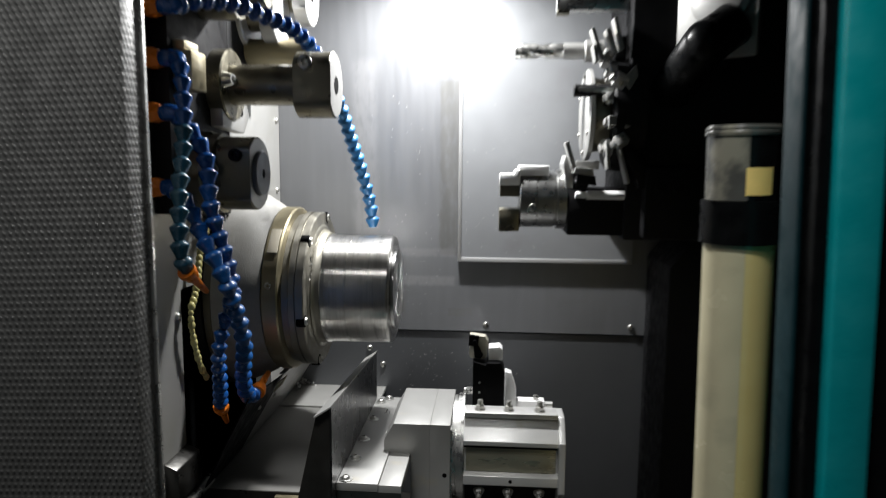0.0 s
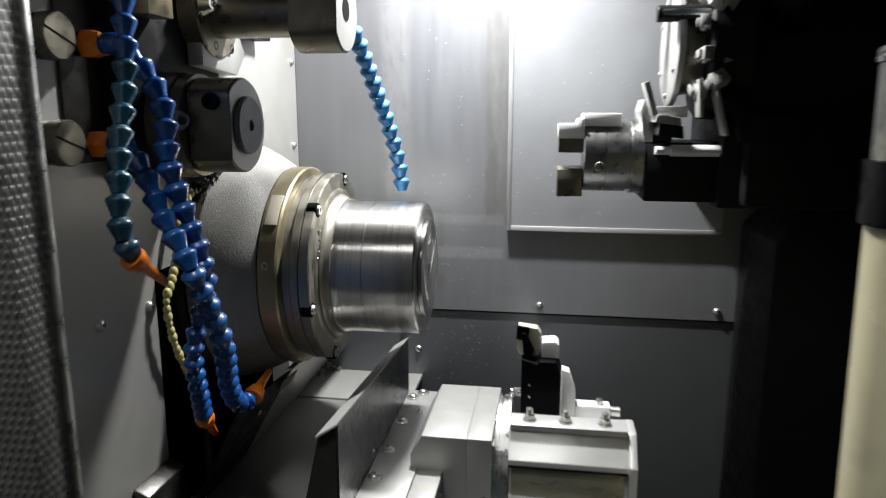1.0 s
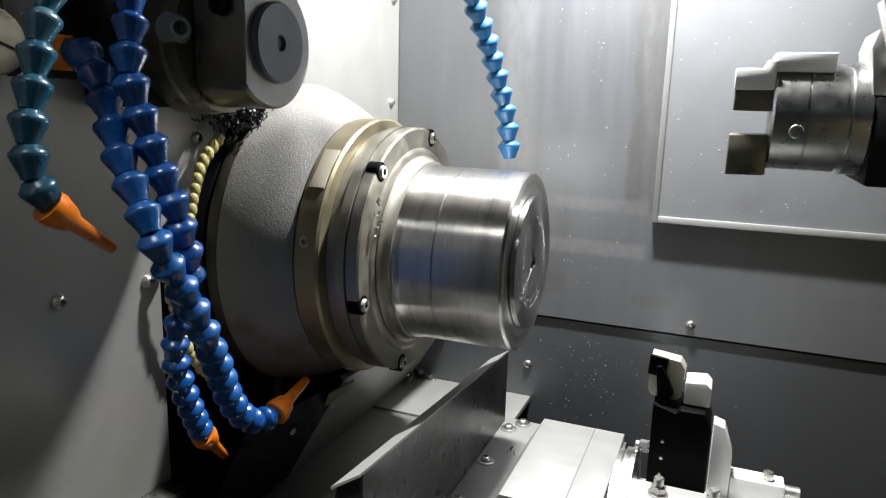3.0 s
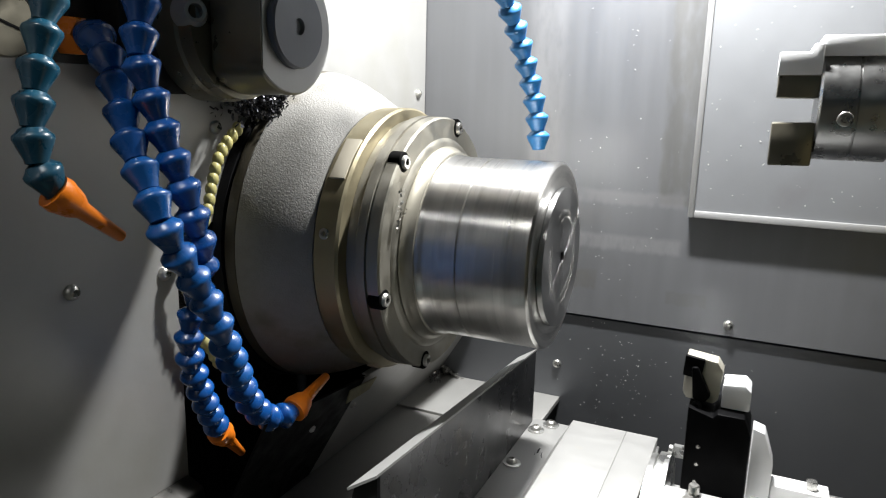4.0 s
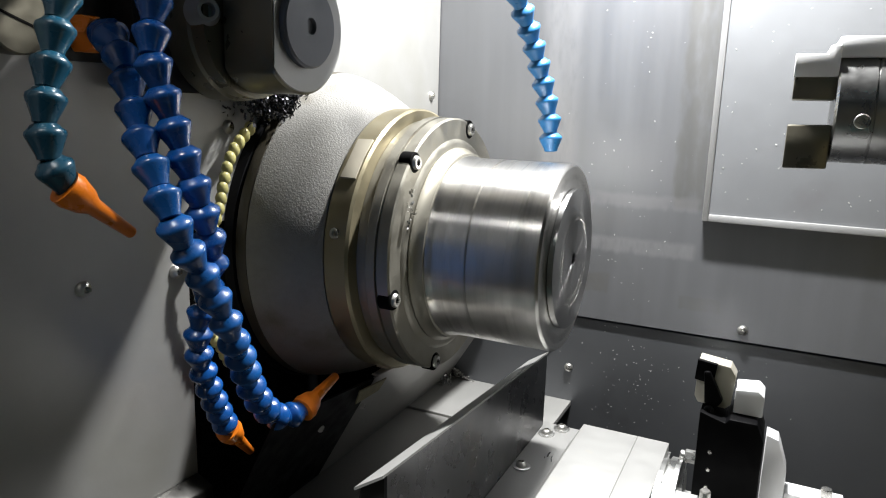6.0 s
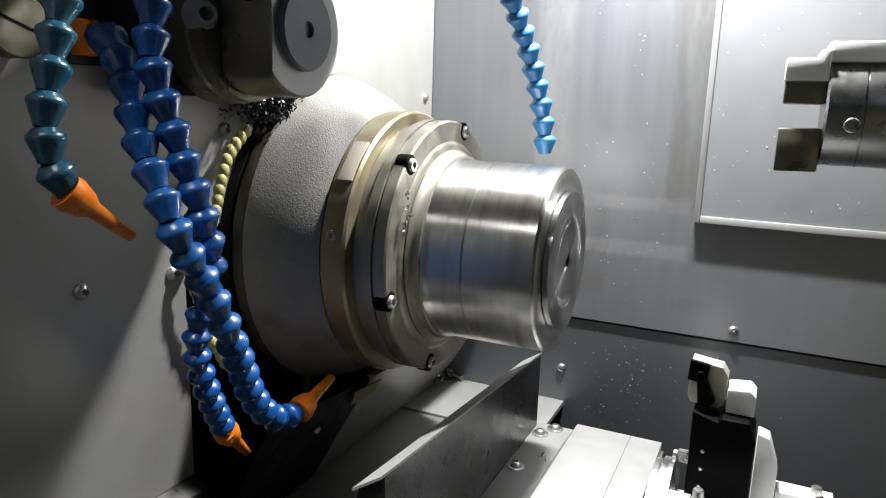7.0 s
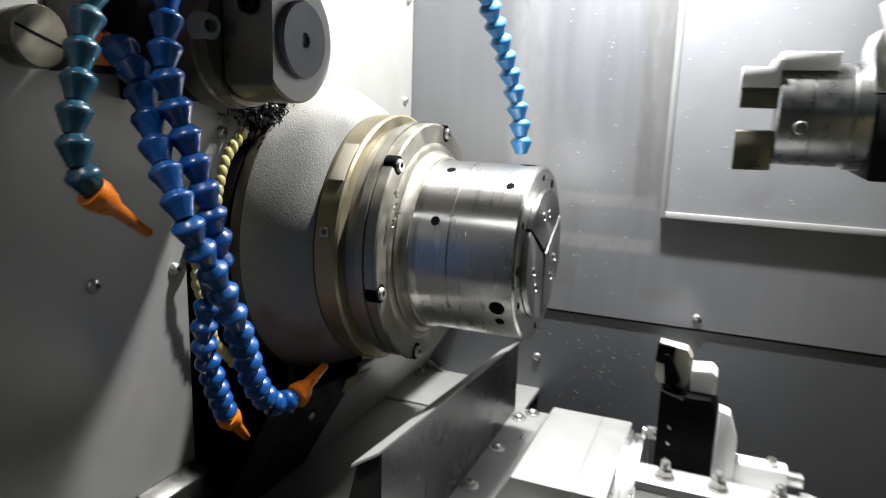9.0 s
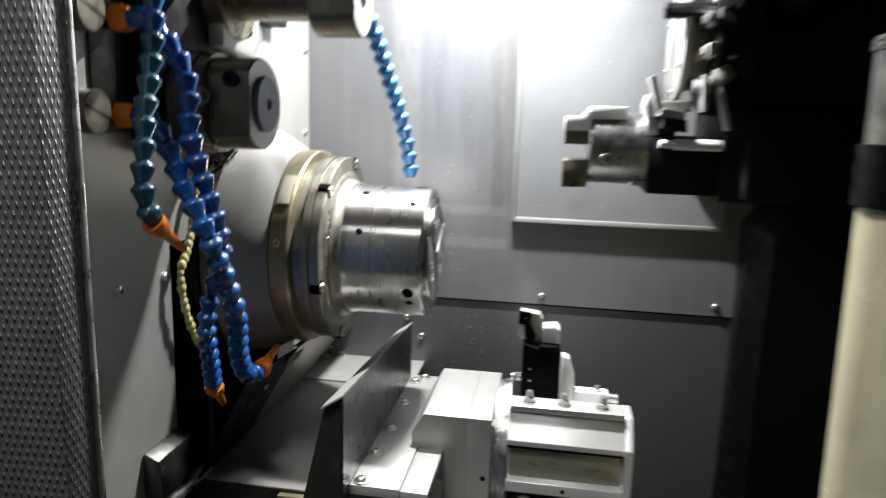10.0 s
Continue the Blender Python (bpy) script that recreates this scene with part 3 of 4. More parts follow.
hose("blue segmented coolant hose, lit middle put into its colour, with upturned orange nozzle", [(-0.314, 0.750, 1.272), (-0.300, 0.745, 1.265), (-0.287, 0.739, 1.252), (-0.279, 0.736, 1.236), (-0.271, 0.732, 1.219), (-0.261, 0.728, 1.203), (-0.251, 0.727, 1.185), (-0.242, 0.726, 1.169),
      (-0.239, 0.729, 1.154), (-0.238, 0.740, 1.136), (-0.237, 0.751, 1.117), (-0.236, 0.761, 1.097), (-0.236, 0.768, 1.080), (-0.244, 0.787, 1.053), (-0.253, 0.806, 1.023), (-0.258, 0.826, 0.998), (-0.261, 0.843, 0.983), (-0.261, 0.858, 0.977), (-0.258, 0.874, 0.979)], [BLUE, MIDBLUE, MIDBLUE, BLUE],
     (-0.256, 0.919, 0.9935), (-0.350, 0.752, 1.273), 0.0195, 0.0113)
# Lower length is paler to carry the strong light over the chuck.
hose("pale blue segmented coolant hose arching over the chuck", [(-0.300, 0.752, 1.484), (-0.280, 0.785, 1.497), (-0.255, 0.83, 1.500), (-0.232, 0.87, 1.494), (-0.212, 0.915, 1.488), (-0.196, 0.96, 1.470), (-0.182, 1.01, 1.43),
      (-0.170, 1.055, 1.38), (-0.162, 1.090, 1.335), (-0.155, 1.115, 1.300), (-0.147, 1.130, 1.262), (-0.139, 1.135, 1.225), (-0.135, 1.135, 1.186)], [BLUE, BLUE, PALE, PALE], None, (-0.345, 0.751, 1.483))

# thin yellow tube behind the casting
tube = thing("grease_tube", "yellowed beaded plastic tube against the wall", "tube", (-0.335, 0.86, 1.13))
for i, p in enumerate(along([(-0.335, 0.904, 1.210), (-0.335, 0.882, 1.190), (-0.335, 0.871, 1.167), (-0.334, 0.863, 1.145), (-0.334, 0.850, 1.12), (-0.334, 0.836, 1.10), (-0.334, 0.842, 1.06), (-0.334, 0.86, 1.02), (-0.334, 0.880, 0.995)], 0.0088)):
    q = Vector(p) - Vector((-0.335, 0.86, 1.13))
    bm = bmesh.new()
    bmesh.ops.create_uvsphere(bm, u_segments=12, v_segments=8, radius=0.0062 if i < 14 else 0.0046 + 0.0008 * (i % 3), matrix=Matrix.Translation(q) @ Matrix.Diagonal((0.8, 0.8, 1.05, 1)))
    part("bead", bm, YELLOW, tube)

# ---- tool holders on the headstock side ----
plate_l = thing("tool_plate", "black steel carrier plate for tool holders", "tool plate", kind="structure")
part("plate", box(XL + 0.0005, -0.325, 0.78, 0.975, 1.238, 1.62, 0.002), BLACK, plate_l)
part("plate", box(XL + 0.0005, -0.3465, 0.7225, 0.7795, 1.256, 1.62, 0.001), DARK_PAN, plate_l, "thin dark side plate")
part("plate", box(XL + 0.0005, -0.325, 0.9755, 1.14, 1.40, 1.62, 0.002), BLACK, plate_l)


def disc_holder(name, label, at, r, x0, x1, flat, mat=HOLDER, faced=False):
    """Round holder along x with a milled flat towards the door."""
    t = thing(name, label, "tool holder", at, "headstock tool holders")

    def cut(x, rr, a):
        c, s = math.cos(a), math.sin(a)
        lim = 1e9
        if c < -1e-4:
            lim = min(lim, flat / -c)
        return min(rr, lim)

    # Light on the end is put into a brighter face over the dark body.
    if faced:
        part("end_face", lathe([(x1 + 0.0002, 0), (x1 + 0.0002, r - 0.0016), (x1 + 0.0008, r - 0.0022), (x1 + 0.0008, 0)], 96, shape=lambda x, rr, a: cut(x, rr, a) - (0.0012 if cut(x, rr, a) < rr else 0)), BRIGHT, t, "bright end face")
    part("body", lathe([(x0, 0), (x0, r - 0.001), (x0 + 0.001, r), (x1 - 0.0015, r), (x1, r - 0.0015), (x1, 0)], 96, shape=cut), mat, t)
    return t


stop = disc_holder("tool_holder", "browned steel round holder closed with a dark grey plug", (-0.302, 0.862, 1.288), 0.049, 0.014, 0.058, 0.0355, HOLDER, True)
part("flange", lathe([(-0.025, 0), (-0.025, 0.055), (-0.002, 0.055), (0.0, 0.053), (0.012, 0.053), (0.012, 0)], 64), HOLDER, stop, "browned round flange")
part("plug", lathe([(0.058, 0), (0.058, 0.0288), (0.0595, 0.030), (0.0635, 0.030), (0.065, 0.0285), (0.065, 0.006), (0.062, 0.005), (0.062, 0)], 64), PLUG, stop, "dark grey plug with a centre hole")
part("clamp_screw", socket_screw_mesh(0.0085, 0.006), BLACK, stop, "black clamp screw").matrix_basis = facing((0.040, -0.0350, 0.024), (0, -1, 0.15))
part("cone_screw", lathe([(0, 0.013), (0.016, 0.0075), (0.016, 0.005), (0.008, 0.0045), (0.008, 0)], 24), BRIGHT, stop, "conical locking screw").matrix_basis = facing((0.004, -0.0455, 0.006), (0.85, -0.5, 0.0))

arm = disc_holder("tool_holder", "browned steel boring bar holder with a bored end block", (-0.30, 0.935, 1.412), 0.046, 0.094, 0.146, 0.036, HOLDER, True)
part("shaft", lathe([(-0.02, 0), (-0.02, 0.0285), (0.0935, 0.0285), (0.0935, 0)], 48), HOLDER, arm, "round dark shaft")
part("flange", lathe([(-0.025, 0), (-0.025, 0.050), (-0.004, 0.050), (-0.002, 0.048), (-0.002, 0)], 48), HOLDER, arm)
part("bore", rod((0.140, 0, 0), (0.1474, 0, 0), 0.0125, 24, bevel=0.0003), HOLE, arm)
part("clamp_screw", socket_screw_mesh(0.0098, 0.006), SCREW, arm).matrix_basis = facing((0.112, -0.0355, 0.027), (0, -1, 0.1))
part("cone_screw", lathe([(0, 0.012), (0.016, 0.0070), (0.016, 0.0045), (0.008, 0.004), (0.008, 0)], 24), STEEL, arm).matrix_basis = facing((-0.003, -0.036, 0.004), (0.97, -0.25, 0.0))

rear = disc_holder("tool_holder", "bright faced steel boring bar holder further back", (-0.325, 1.06, 1.536), 0.050, 0.034, 0.056, 0.042, BRIGHT)
part("shaft", lathe([(0.0, 0), (0.0, 0.028), (0.034, 0.028), (0.034, 0)], 48), HOLDER, rear)
part("flange", lathe([(0.0002, 0.0282), (0.0002, 0.054), (0.006, 0.054), (0.008, 0.052), (0.008, 0.0282)], 48), BRIGHT, rear)
part("end_face", lathe([(0.0562, 0), (0.0562, 0.047), (0.0568, 0.046), (0.0568, 0)], 64, shape=lambda x, rr, a: min(rr, 0.0405 / -math.cos(a)) if math.cos(a) < -1e-4 else rr), SATIN, rear, "bright end face")
far = disc_holder("tool_holder", "bright faced steel holder high beside the back wall", (-0.29, 1.12, 1.578), 0.050, 0.034, 0.056, 0.042, BRIGHT)
part("shaft", lathe([(-0.035, 0), (-0.035, 0.028), (0.034, 0.028), (0.034, 0)], 48), HOLDER, far)
part("bore", rod((0.0555, 0, 0), (0.0564, 0, 0), 0.012, 24, bevel=0.0003), HOLE, far)
stub = single("bar_end", joined(rod((-0.3245, 1.06, 1.477), (-0.221, 1.06, 1.477), 0.0205, 40, bevel=0.0015), rod((-0.2209, 1.06, 1.477), (-0.2195, 1.06, 1.477), 0.013, 32, bevel=0.0005)), BAND, "browned round bar end behind the boring bar holder", "bar end")
front = disc_holder("tool_holder", "browned steel holder partly hidden behind blue hose", (-0.325, 0.89, 1.54), 0.046, 0.0, 0.05, 0.038, HOLDER)
part("shaft", lathe([(0.05, 0), (0.05, 0.030), (0.09, 0.030), (0.09, 0)], 48), HOLDER, front)

clampb = single("clamp_block", joined(box(-0.3245, -0.300, 0.790, 0.8345, 1.392, 1.440, 0.002), box(-0.3245, -0.309, 0.7905, 0.834, 1.4402, 1.452, 0.002)), BAND, "browned clamp block between the tool holders", "clamp block")
shoe = single("clamp_shoe", prism([(0.90, 1.352), (0.985, 1.345), (1.01, 1.372), (0.99, 1.402), (0.90, 1.40)], -0.3245, -0.306, "x", 0.002), SIDE, "grey rounded clamp shoe below the boring bar", "clamp shoe")
for y, z in ((0.925, 1.375), (0.965, 1.375)):
    single("screw", socket_screw_mesh(0.006, 0.004), BLACK, "black socket screw in the clamp shoe", "screw", facing((-0.306, y, z), (1, 0, 0)), "clamp shoe screws")

# slotted locking studs beside the hoses
for k, (y, z) in enumerate(((0.7035, 1.276), (0.7035, 1.364), (0.7035, 1.45))):
    if not k:
        stud = thing("locking_stud", "round steel stud with a slotted face", "stud", (XL, y, z), "locking studs")
        part("body", lathe([(0.0, 0), (0.0, 0.0190), (0.006, 0.0190), (0.006, 0.0155), (0.009, 0.0155), (0.009, 0.0198), (0.020, 0.0198), (0.0212, 0.0188), (0.0212, 0)], 48), HOLDER, stud)
        part("slot", box(0.0210, 0.0216, -0.0188, 0.0188, -0.0008, 0.0008), HOLE, stud).matrix_basis = Matrix.Rotation(radians(-20), 4, "X")
    else:
        copy_thing(stud, pose(XL, y, z))

# ---- chip guards and the lower carriage ----
guard = thing("chip_guard", "folded sheet metal divider with a bright worn top lip", "chip guard")
part("sheet", prism([(0.806, 0.60), (1.168, 0.60), (1.168, 0.957), (0.806, 0.985)], -0.138, -0.1355, "x"), DARKSHEET, guard)
lip = part("lip", prism([(-0.1352, 0.0), (-0.1352, 0.0022), (-0.158, -0.0125), (-0.1575, -0.0145)], 0.800, 1.172, "y"), BRIGHT, guard, "worn bright folded lip")
lip.matrix_basis = Matrix.Translation((0, 0.806, 0.985)) @ Matrix.Rotation(math.atan2(-0.028, 0.362), 4, "X") @ Matrix.Translation((0, -0.806, 0))
part("end_plate", prism([(-0.1382, 0.60), (-0.1382, 0.984), (-0.157, 0.970), (-0.240, 0.60)], 0.8065, 0.8085, "y"), DARK_PAN, guard, "sloping end plate")
deck = thing("deck_plate", "screwed steel cover plate beside the divider", "cover plate")
part("plate", box(-0.1353, -0.078, 0.828, 1.175, 0.858, 0.870, 0.001), BRIGHT, deck)
# The plate's front gets a darker sheet that carries its shade.
part("front_plate", box(-0.1353, -0.046, 0.8285, 0.8305, 0.60, 0.8575), GUARD, deck, "front fold in dark sheet, shade put into its colour")
part("step", box(-0.0775, -0.046, 0.829, 1.0, 0.855, 0.868, 0.001), BRIGHT, deck)
for y in (0.838, 0.905, 0.975, 1.061, 1.145, 1.165):
    wx = -0.124 if y != 1.165 else -0.112
    again("screw", dome_ob, facing((wx, y, 0.8715), (0, 0, 1)), deck)
    part("washer", lathe([(0, 0), (0, 0.0092), (0.0014, 0.0092), (0.0016, 0.0085), (0.0016, 0)], 24, m=facing((wx, y, 0.8701), (0, 0, 1))), STEEL, deck)
tray = thing("chip_tray", "oily sheet metal channel under the spindle", "chip tray", kind="structure")
part("tray_floor", box(-0.335, -0.1385, 0.850, 1.3035, 0.8400, 0.8425), TRAY, tray, "smooth oily tray floor")
part("rear_sheet", box(-0.3285, -0.1386, 1.180, 1.3035, 0.8428, 0.8462, 0.0006), SIDE, tray, "clean grey sheet at the rear of the tray")
part("rear_lip", box(-0.3284, -0.3225, 1.180, 1.3035, 0.8464, 0.8484, 0.0006), RIM, tray, "bright folded edge")
part("front_fold", box(-0.335, -0.139, 0.8470, 0.8498, 0.60, 0.8425), DARK_PAN, tray, "dark front fold")
# Light on the front fold is put in as an olive bar.
part("fold_lit_bar", box(-0.226, -0.1395, 0.838, 0.8468, 0.826, 0.8395, 0.001), BAND, tray, "olive bar for the lit part of the front fold")
# The strip's front length is coloured black for the shade beside the spindle.
part("side_strip", slab([(-0.2560, 0.835, 0.982), (-0.2560, 0.985, 0.967), (-0.3255, 0.985, 0.843), (-0.3255, 0.835, 0.843)], 0.002), INK, tray, "black leaning side strip, shade put into its colour")
part("side_strip", slab([(-0.2560, 0.9852, 0.967), (-0.2560, 1.3035, 0.957), (-0.3255, 1.3035, 0.843), (-0.3255, 0.9852, 0.843)], 0.002), TRAY, tray, "grey leaning side strip below the casting")
part("strip_crust", slab([(-0.2548, 0.955, 0.9655), (-0.2548, 1.005, 0.9615), (-0.2620, 1.002, 0.948), (-0.2640, 0.962, 0.9475)], -0.0012), SLUDGE, tray, "crust of dried coolant")
# Lip in a brighter steel, for the lamplight along the strip's top.
part("strip_lit_edge", joined(slab([(-0.2625, 0.99, 0.9676), (-0.2625, 1.15, 0.9624), (-0.2545, 1.15, 0.9624), (-0.2545, 0.99, 0.9676)], -0.0014)), BRIGHT, tray, "bright lip of the strip, lit edge put into its colour")
part("corner_ridge", slab([(-0.332, 1.3034, 0.868), (-0.268, 1.3034, 0.834), (-0.268, 1.2950, 0.838), (-0.332, 1.2950, 0.872)], 0.0012), BRIGHT, tray, "slanting bent edge in the corner")
again("screw", dome_ob, facing((-0.309, 1.3034, 0.852), (0, -1, 0)), tray)
for y, z in ((0.915, 0.940), (0.985, 0.935)):
    again("screw", dome_ob, facing((-0.2705, y, z), (0.87, 0, -0.5)) @ Matrix.Diagonal((0.6, 0.6, 0.6, 1)), tray)

block = thing("turret_carriage", "milled steel carriage block with sharp edges", "carriage")
part("body", prism([(-0.0715, 0.914), (-0.086, 0.888), (-0.086, 0.869), (-0.0455, 0.867), (-0.0455, 0.60), (-0.0165, 0.60), (-0.0165, 0.914)], 0.935, 1.100, "y", 0.0004), BRIGHT, block)
part("side_plate", box(-0.0163, 0.014, 0.935, 1.100, 0.60, 0.914, 0.0004), BRIGHT, block)
part("seam_plate", box(0.0142, 0.0165, 0.94, 1.10, 0.60, 0.905), STEEL, block)
part("bore", rod((0.006, 0.9355, 0.835), (0.006, 0.9346, 0.835), 0.0035, 14, bevel=0.0002), HOLE, block)

TROUGH = material("olive_steel", (0.42, 0.40, 0.31), 0.34, 0.65, 0.10, 30, (1, 1, 3), 0.05, 200, (0.30, 0.27, 0.18), 0.58, stain_scale=22)
turret = thing("lower_turret", "bright milled drum turret with clamping strips and nuts", "turret", (0.03, 1.02, 0.845))
TY, TZ = 1.02, 0.845
drum = [(-0.024, 0.062), (-0.030, 0.075), (-0.058, 0.075), (-0.061, 0.073), (-0.086, 0.046), (-0.087, 0.040), (-0.078, 0.036), (-0.078, -0.004), (-0.087, -0.008), (-0.087, -0.022), (-0.082, -0.026), (-0.06, -0.06), (0.0, -0.09), (0.07, -0.06), (0.08, 0.0), (0.05, 0.04)]
part("drum", prism(drum, 0.004, 0.146, "x", 0.0008), DRUM, turret)
part("bearing", lathe([(-0.0135, 0.05), (-0.0135, 0.083), (-0.009, 0.083), (-0.0085, 0.080), (-0.007, 0.080), (-0.0065, 0.086), (-0.001, 0.086), (-0.0005, 0.088), (0.0036, 0.088), (0.0036, 0.05)], 80), STEEL, turret, "ringed bearing collar")
part("end_plate", prism([(-0.02, 0.078), (-0.060, 0.078), (-0.089, 0.047), (-0.092, -0.030), (-0.062, -0.066), (0.0, -0.092), (0.072, -0.062), (0.083, 0.0), (0.052, 0.044)], 0.1462, 0.156, "x", 0.0015), DRUM, turret, "angular end plate")
# Added plates put the drum's reflections and underside shade into colour bands.
part("trough", box(0.008, 0.143, -0.0797, -0.0782, -0.003, 0.0355, 0.0003), TROUGH, turret, "olive trough between the clamping faces")
part("undercut", box(0.005, 0.145, -0.0862, -0.0850, 0.0365, 0.0425), HOLE, turret, "dark undercut")
part("under_face", prism([(-0.0873, -0.0225), (-0.0876, -0.0225), (-0.0826, -0.0265), (-0.0606, -0.0605), (-0.0600, -0.0602), (-0.0821, -0.0262)], 0.006, 0.144, "x"), BLACK, turret, "black under face, shade put into its colour")
part("clamp_strip", box(0.0045, 0.1455, -0.066, -0.032, 0.0755, 0.083, 0.001), DRUM, turret, "bright clamping strip")
nut_prof = lathe([(0, 0), (0, 0.0068), (0.0055, 0.0068), (0.0062, 0.006), (0.0062, 0)], 6)
nut = part("nut", nut_prof, SCREW, turret)
stud_b = part("stud_bolt", lathe([(0.006, 0.0042), (0.013, 0.0042), (0.014, 0.0034), (0.014, 0)], 16), SCREW, turret)
wash = part("washer", lathe([(0, 0), (0, 0.0085), (0.0014, 0.0085), (0.0014, 0)], 24), SCREW, turret)
spots = [((x, -0.050, 0.0832), (0, 0, 1)) for x in (0.028, 0.072, 0.119)] + [((x, -0.0775, -0.034), (0, -0.87, -0.5)) for x in (0.028, 0.072, 0.119)]
for i, (p, way) in enumerate(spots):
    for o, d in ((wash, 0.0), (nut, 0.0014), (stud_b, 0.0014)):
        m = facing(Vector(p) + Vector(way) * d, way)
        if i == 0:
            o.matrix_basis = m
        else:
            again(o.name.split(".")[0], o, m, turret)
for x, z in ((0.075, 0.031), (0.075, -0.015), (0.018, 0.012)):
    part("bore", rod((x, -0.076, z), (x, -0.0876 if z < 0 else -0.0786, z), 0.0028, 12, bevel=0.0002), HOLE, turret)

part("bore", rod((0.150, -0.0900, -0.052), (0.150, -0.0700, -0.046), 0.0042, 14), HOLE, turret, "threaded hole in the end plate")

# turning tool clamped on the turret
tool = thing("turning_tool", "black turning tool holder with a clamped carbide insert", "turning tool", (0.045, 1.0, 0.92))
part("shank", prism([(0.0, -0.04), (0.050, -0.04), (0.050, 0.055), (0.044, 0.070), (0.023, 0.070), (0.020, 0.066), (0.0, 0.072)], 0.008, 0.055, "y", 0.001), INK, tool)
part("head", prism([(-0.004, 0.0725), (0.018, 0.071), (0.022, 0.075), (0.024, 0.100), (0.019, 0.108), (-0.006, 0.111), (-0.007, 0.078)], 0.026, 0.044, "y", 0.0008), CREAM, tool, "pale worn tool head")
part("insert", prism([(-0.0080, 0.094), (0.007, 0.092), (0.009, 0.1095), (-0.0068, 0.1118)], 0.0215, 0.0262, "y", 0.0005), INK, tool, "dark carbide insert")
part("clamp", prism([(-0.001, 0.103), (0.004, 0.104), (0.016, 0.080), (0.012, 0.0735), (0.002, 0.075)], 0.018, 0.0258, "y", 0.0015), INK, tool, "black clamp finger")
part("clamp_screw", socket_screw_mesh(0.0042, 0.004), BLACK, tool).matrix_basis = facing((0.006, 0.0185, 0.070), (0, -1, 0.2))
part("wedge", prism([(0.0245, 0.0705), (0.047, 0.0705), (0.047, 0.088), (0.042, 0.093), (0.0245, 0.091)], 0.022, 0.050, "y", 0.0012), SATIN, tool, "bright wedge block")
for z in (0.038, 0.022, 0.006):
    part("set_screw", lathe([(0, 0.0018), (0.001, 0.0014), (0.001, 0)], 12), SCREW, tool).matrix_basis = facing((0.011, 0.0079, z), (0, -1, 0))
side = thing("clamp_bracket", "white machined angle bracket behind the tool holder", "bracket", (0.0975, 1.06, 0.913))
part("upright", prism([(0.0, -0.06), (0.019, -0.06), (0.019, 0.018), (0.010, 0.045), (0.0, 0.048)], 0.0, 0.02, "y", 0.001), SATIN, side)
part("foot", box(0.0195, 0.066, 0.0, 0.022, -0.03, -0.002, 0.001), SATIN, side)
part("pin", rod((0.0662, 0.01, -0.012), (0.080, 0.01, -0.012), 0.0075, 16), STEEL, side)
part("screw", rod((0.052, 0.01, -0.002), (0.052, 0.01, 0.006), 0.005, 6), SCREW, side)
lug = single("clamp_lug", joined(rod((0.034, 1.045, 0.932), (0.046, 1.045, 0.932), 0.006, 6), rod((0.030, 1.045, 0.932), (0.034, 1.045, 0.932), 0.0045, 12)), STEEL, "small hexagon clamp screw beside the tool", "screw")

# ---- upper turret with its tools ----
up = thing("upper_turret", "black turret body carrying drills and a gripper", "turret", (0.28, 1.15, 1.385))
part("body", prism([(-0.070, -0.07), (-0.060, -0.205), (0.14, -0.205), (0.147, 0.46), (-0.070, 0.46)], 0.006, 0.55, "x", 0.004), BLACK, up)
part("nose_ring", lathe([(-0.020, 0.0), (-0.020, 0.088), (-0.016, 0.092), (0.030, 0.096), (0.030, 0)], 12), BLACK, up, "black faceted turret disc")
# Hub takes a dark material for the shade behind the disc.
part("hub", lathe([(-0.046, 0), (-0.046, 0.060), (-0.040, 0.062), (-0.020, 0.058), (-0.020, 0)], 72), HOLDER, up, "hub behind the cover disc, shade put into its dark colour")
part("cover_disc", lathe([(-0.0560, 0), (-0.0560, 0.074), (-0.0545, 0.0762), (-0.0480, 0.0762), (-0.0462, 0.072), (-0.0462, 0)], 72), BRIGHT, up, "bright round cover disc with screws")
for i in range(6):
    m = facing(radial(30 + 60 * i, 0.063, -0.0560), (-1, 0, 0))
    again("screw", cap_ob, m @ Matrix.Diagonal((0.3, 0.6, 0.6, 1)), up)


def wedge(parent, at, turn_x, turn_y, size, mat=BRIGHT):
    """A clamping wedge: a block with a nose and a screw."""
    x, y, z = size
    w = part("clamp_wedge", joined(box(-x, x, -y, y, -z, z, 0.0015), box(-x * 1.7, -x - 0.0002, -y * 0.6, y * 0.6, -z * 0.55, z * 0.55, 0.001)), mat, parent, "bright clamping wedge")
    w.matrix_basis = Matrix.Translation(at) @ Matrix.Rotation(radians(turn_x), 4, "X") @ Matrix.Rotation(radians(turn_y), 4, "Y")
    part("screw", lathe([(0, 0.0035), (0.003, 0.0033), (0.003, 0.0016), (0.0015, 0.0015), (0.0015, 0)], 12), SCREW, w).matrix_basis = facing((0, -y - 0.0001, 0), (0, -1, 0))


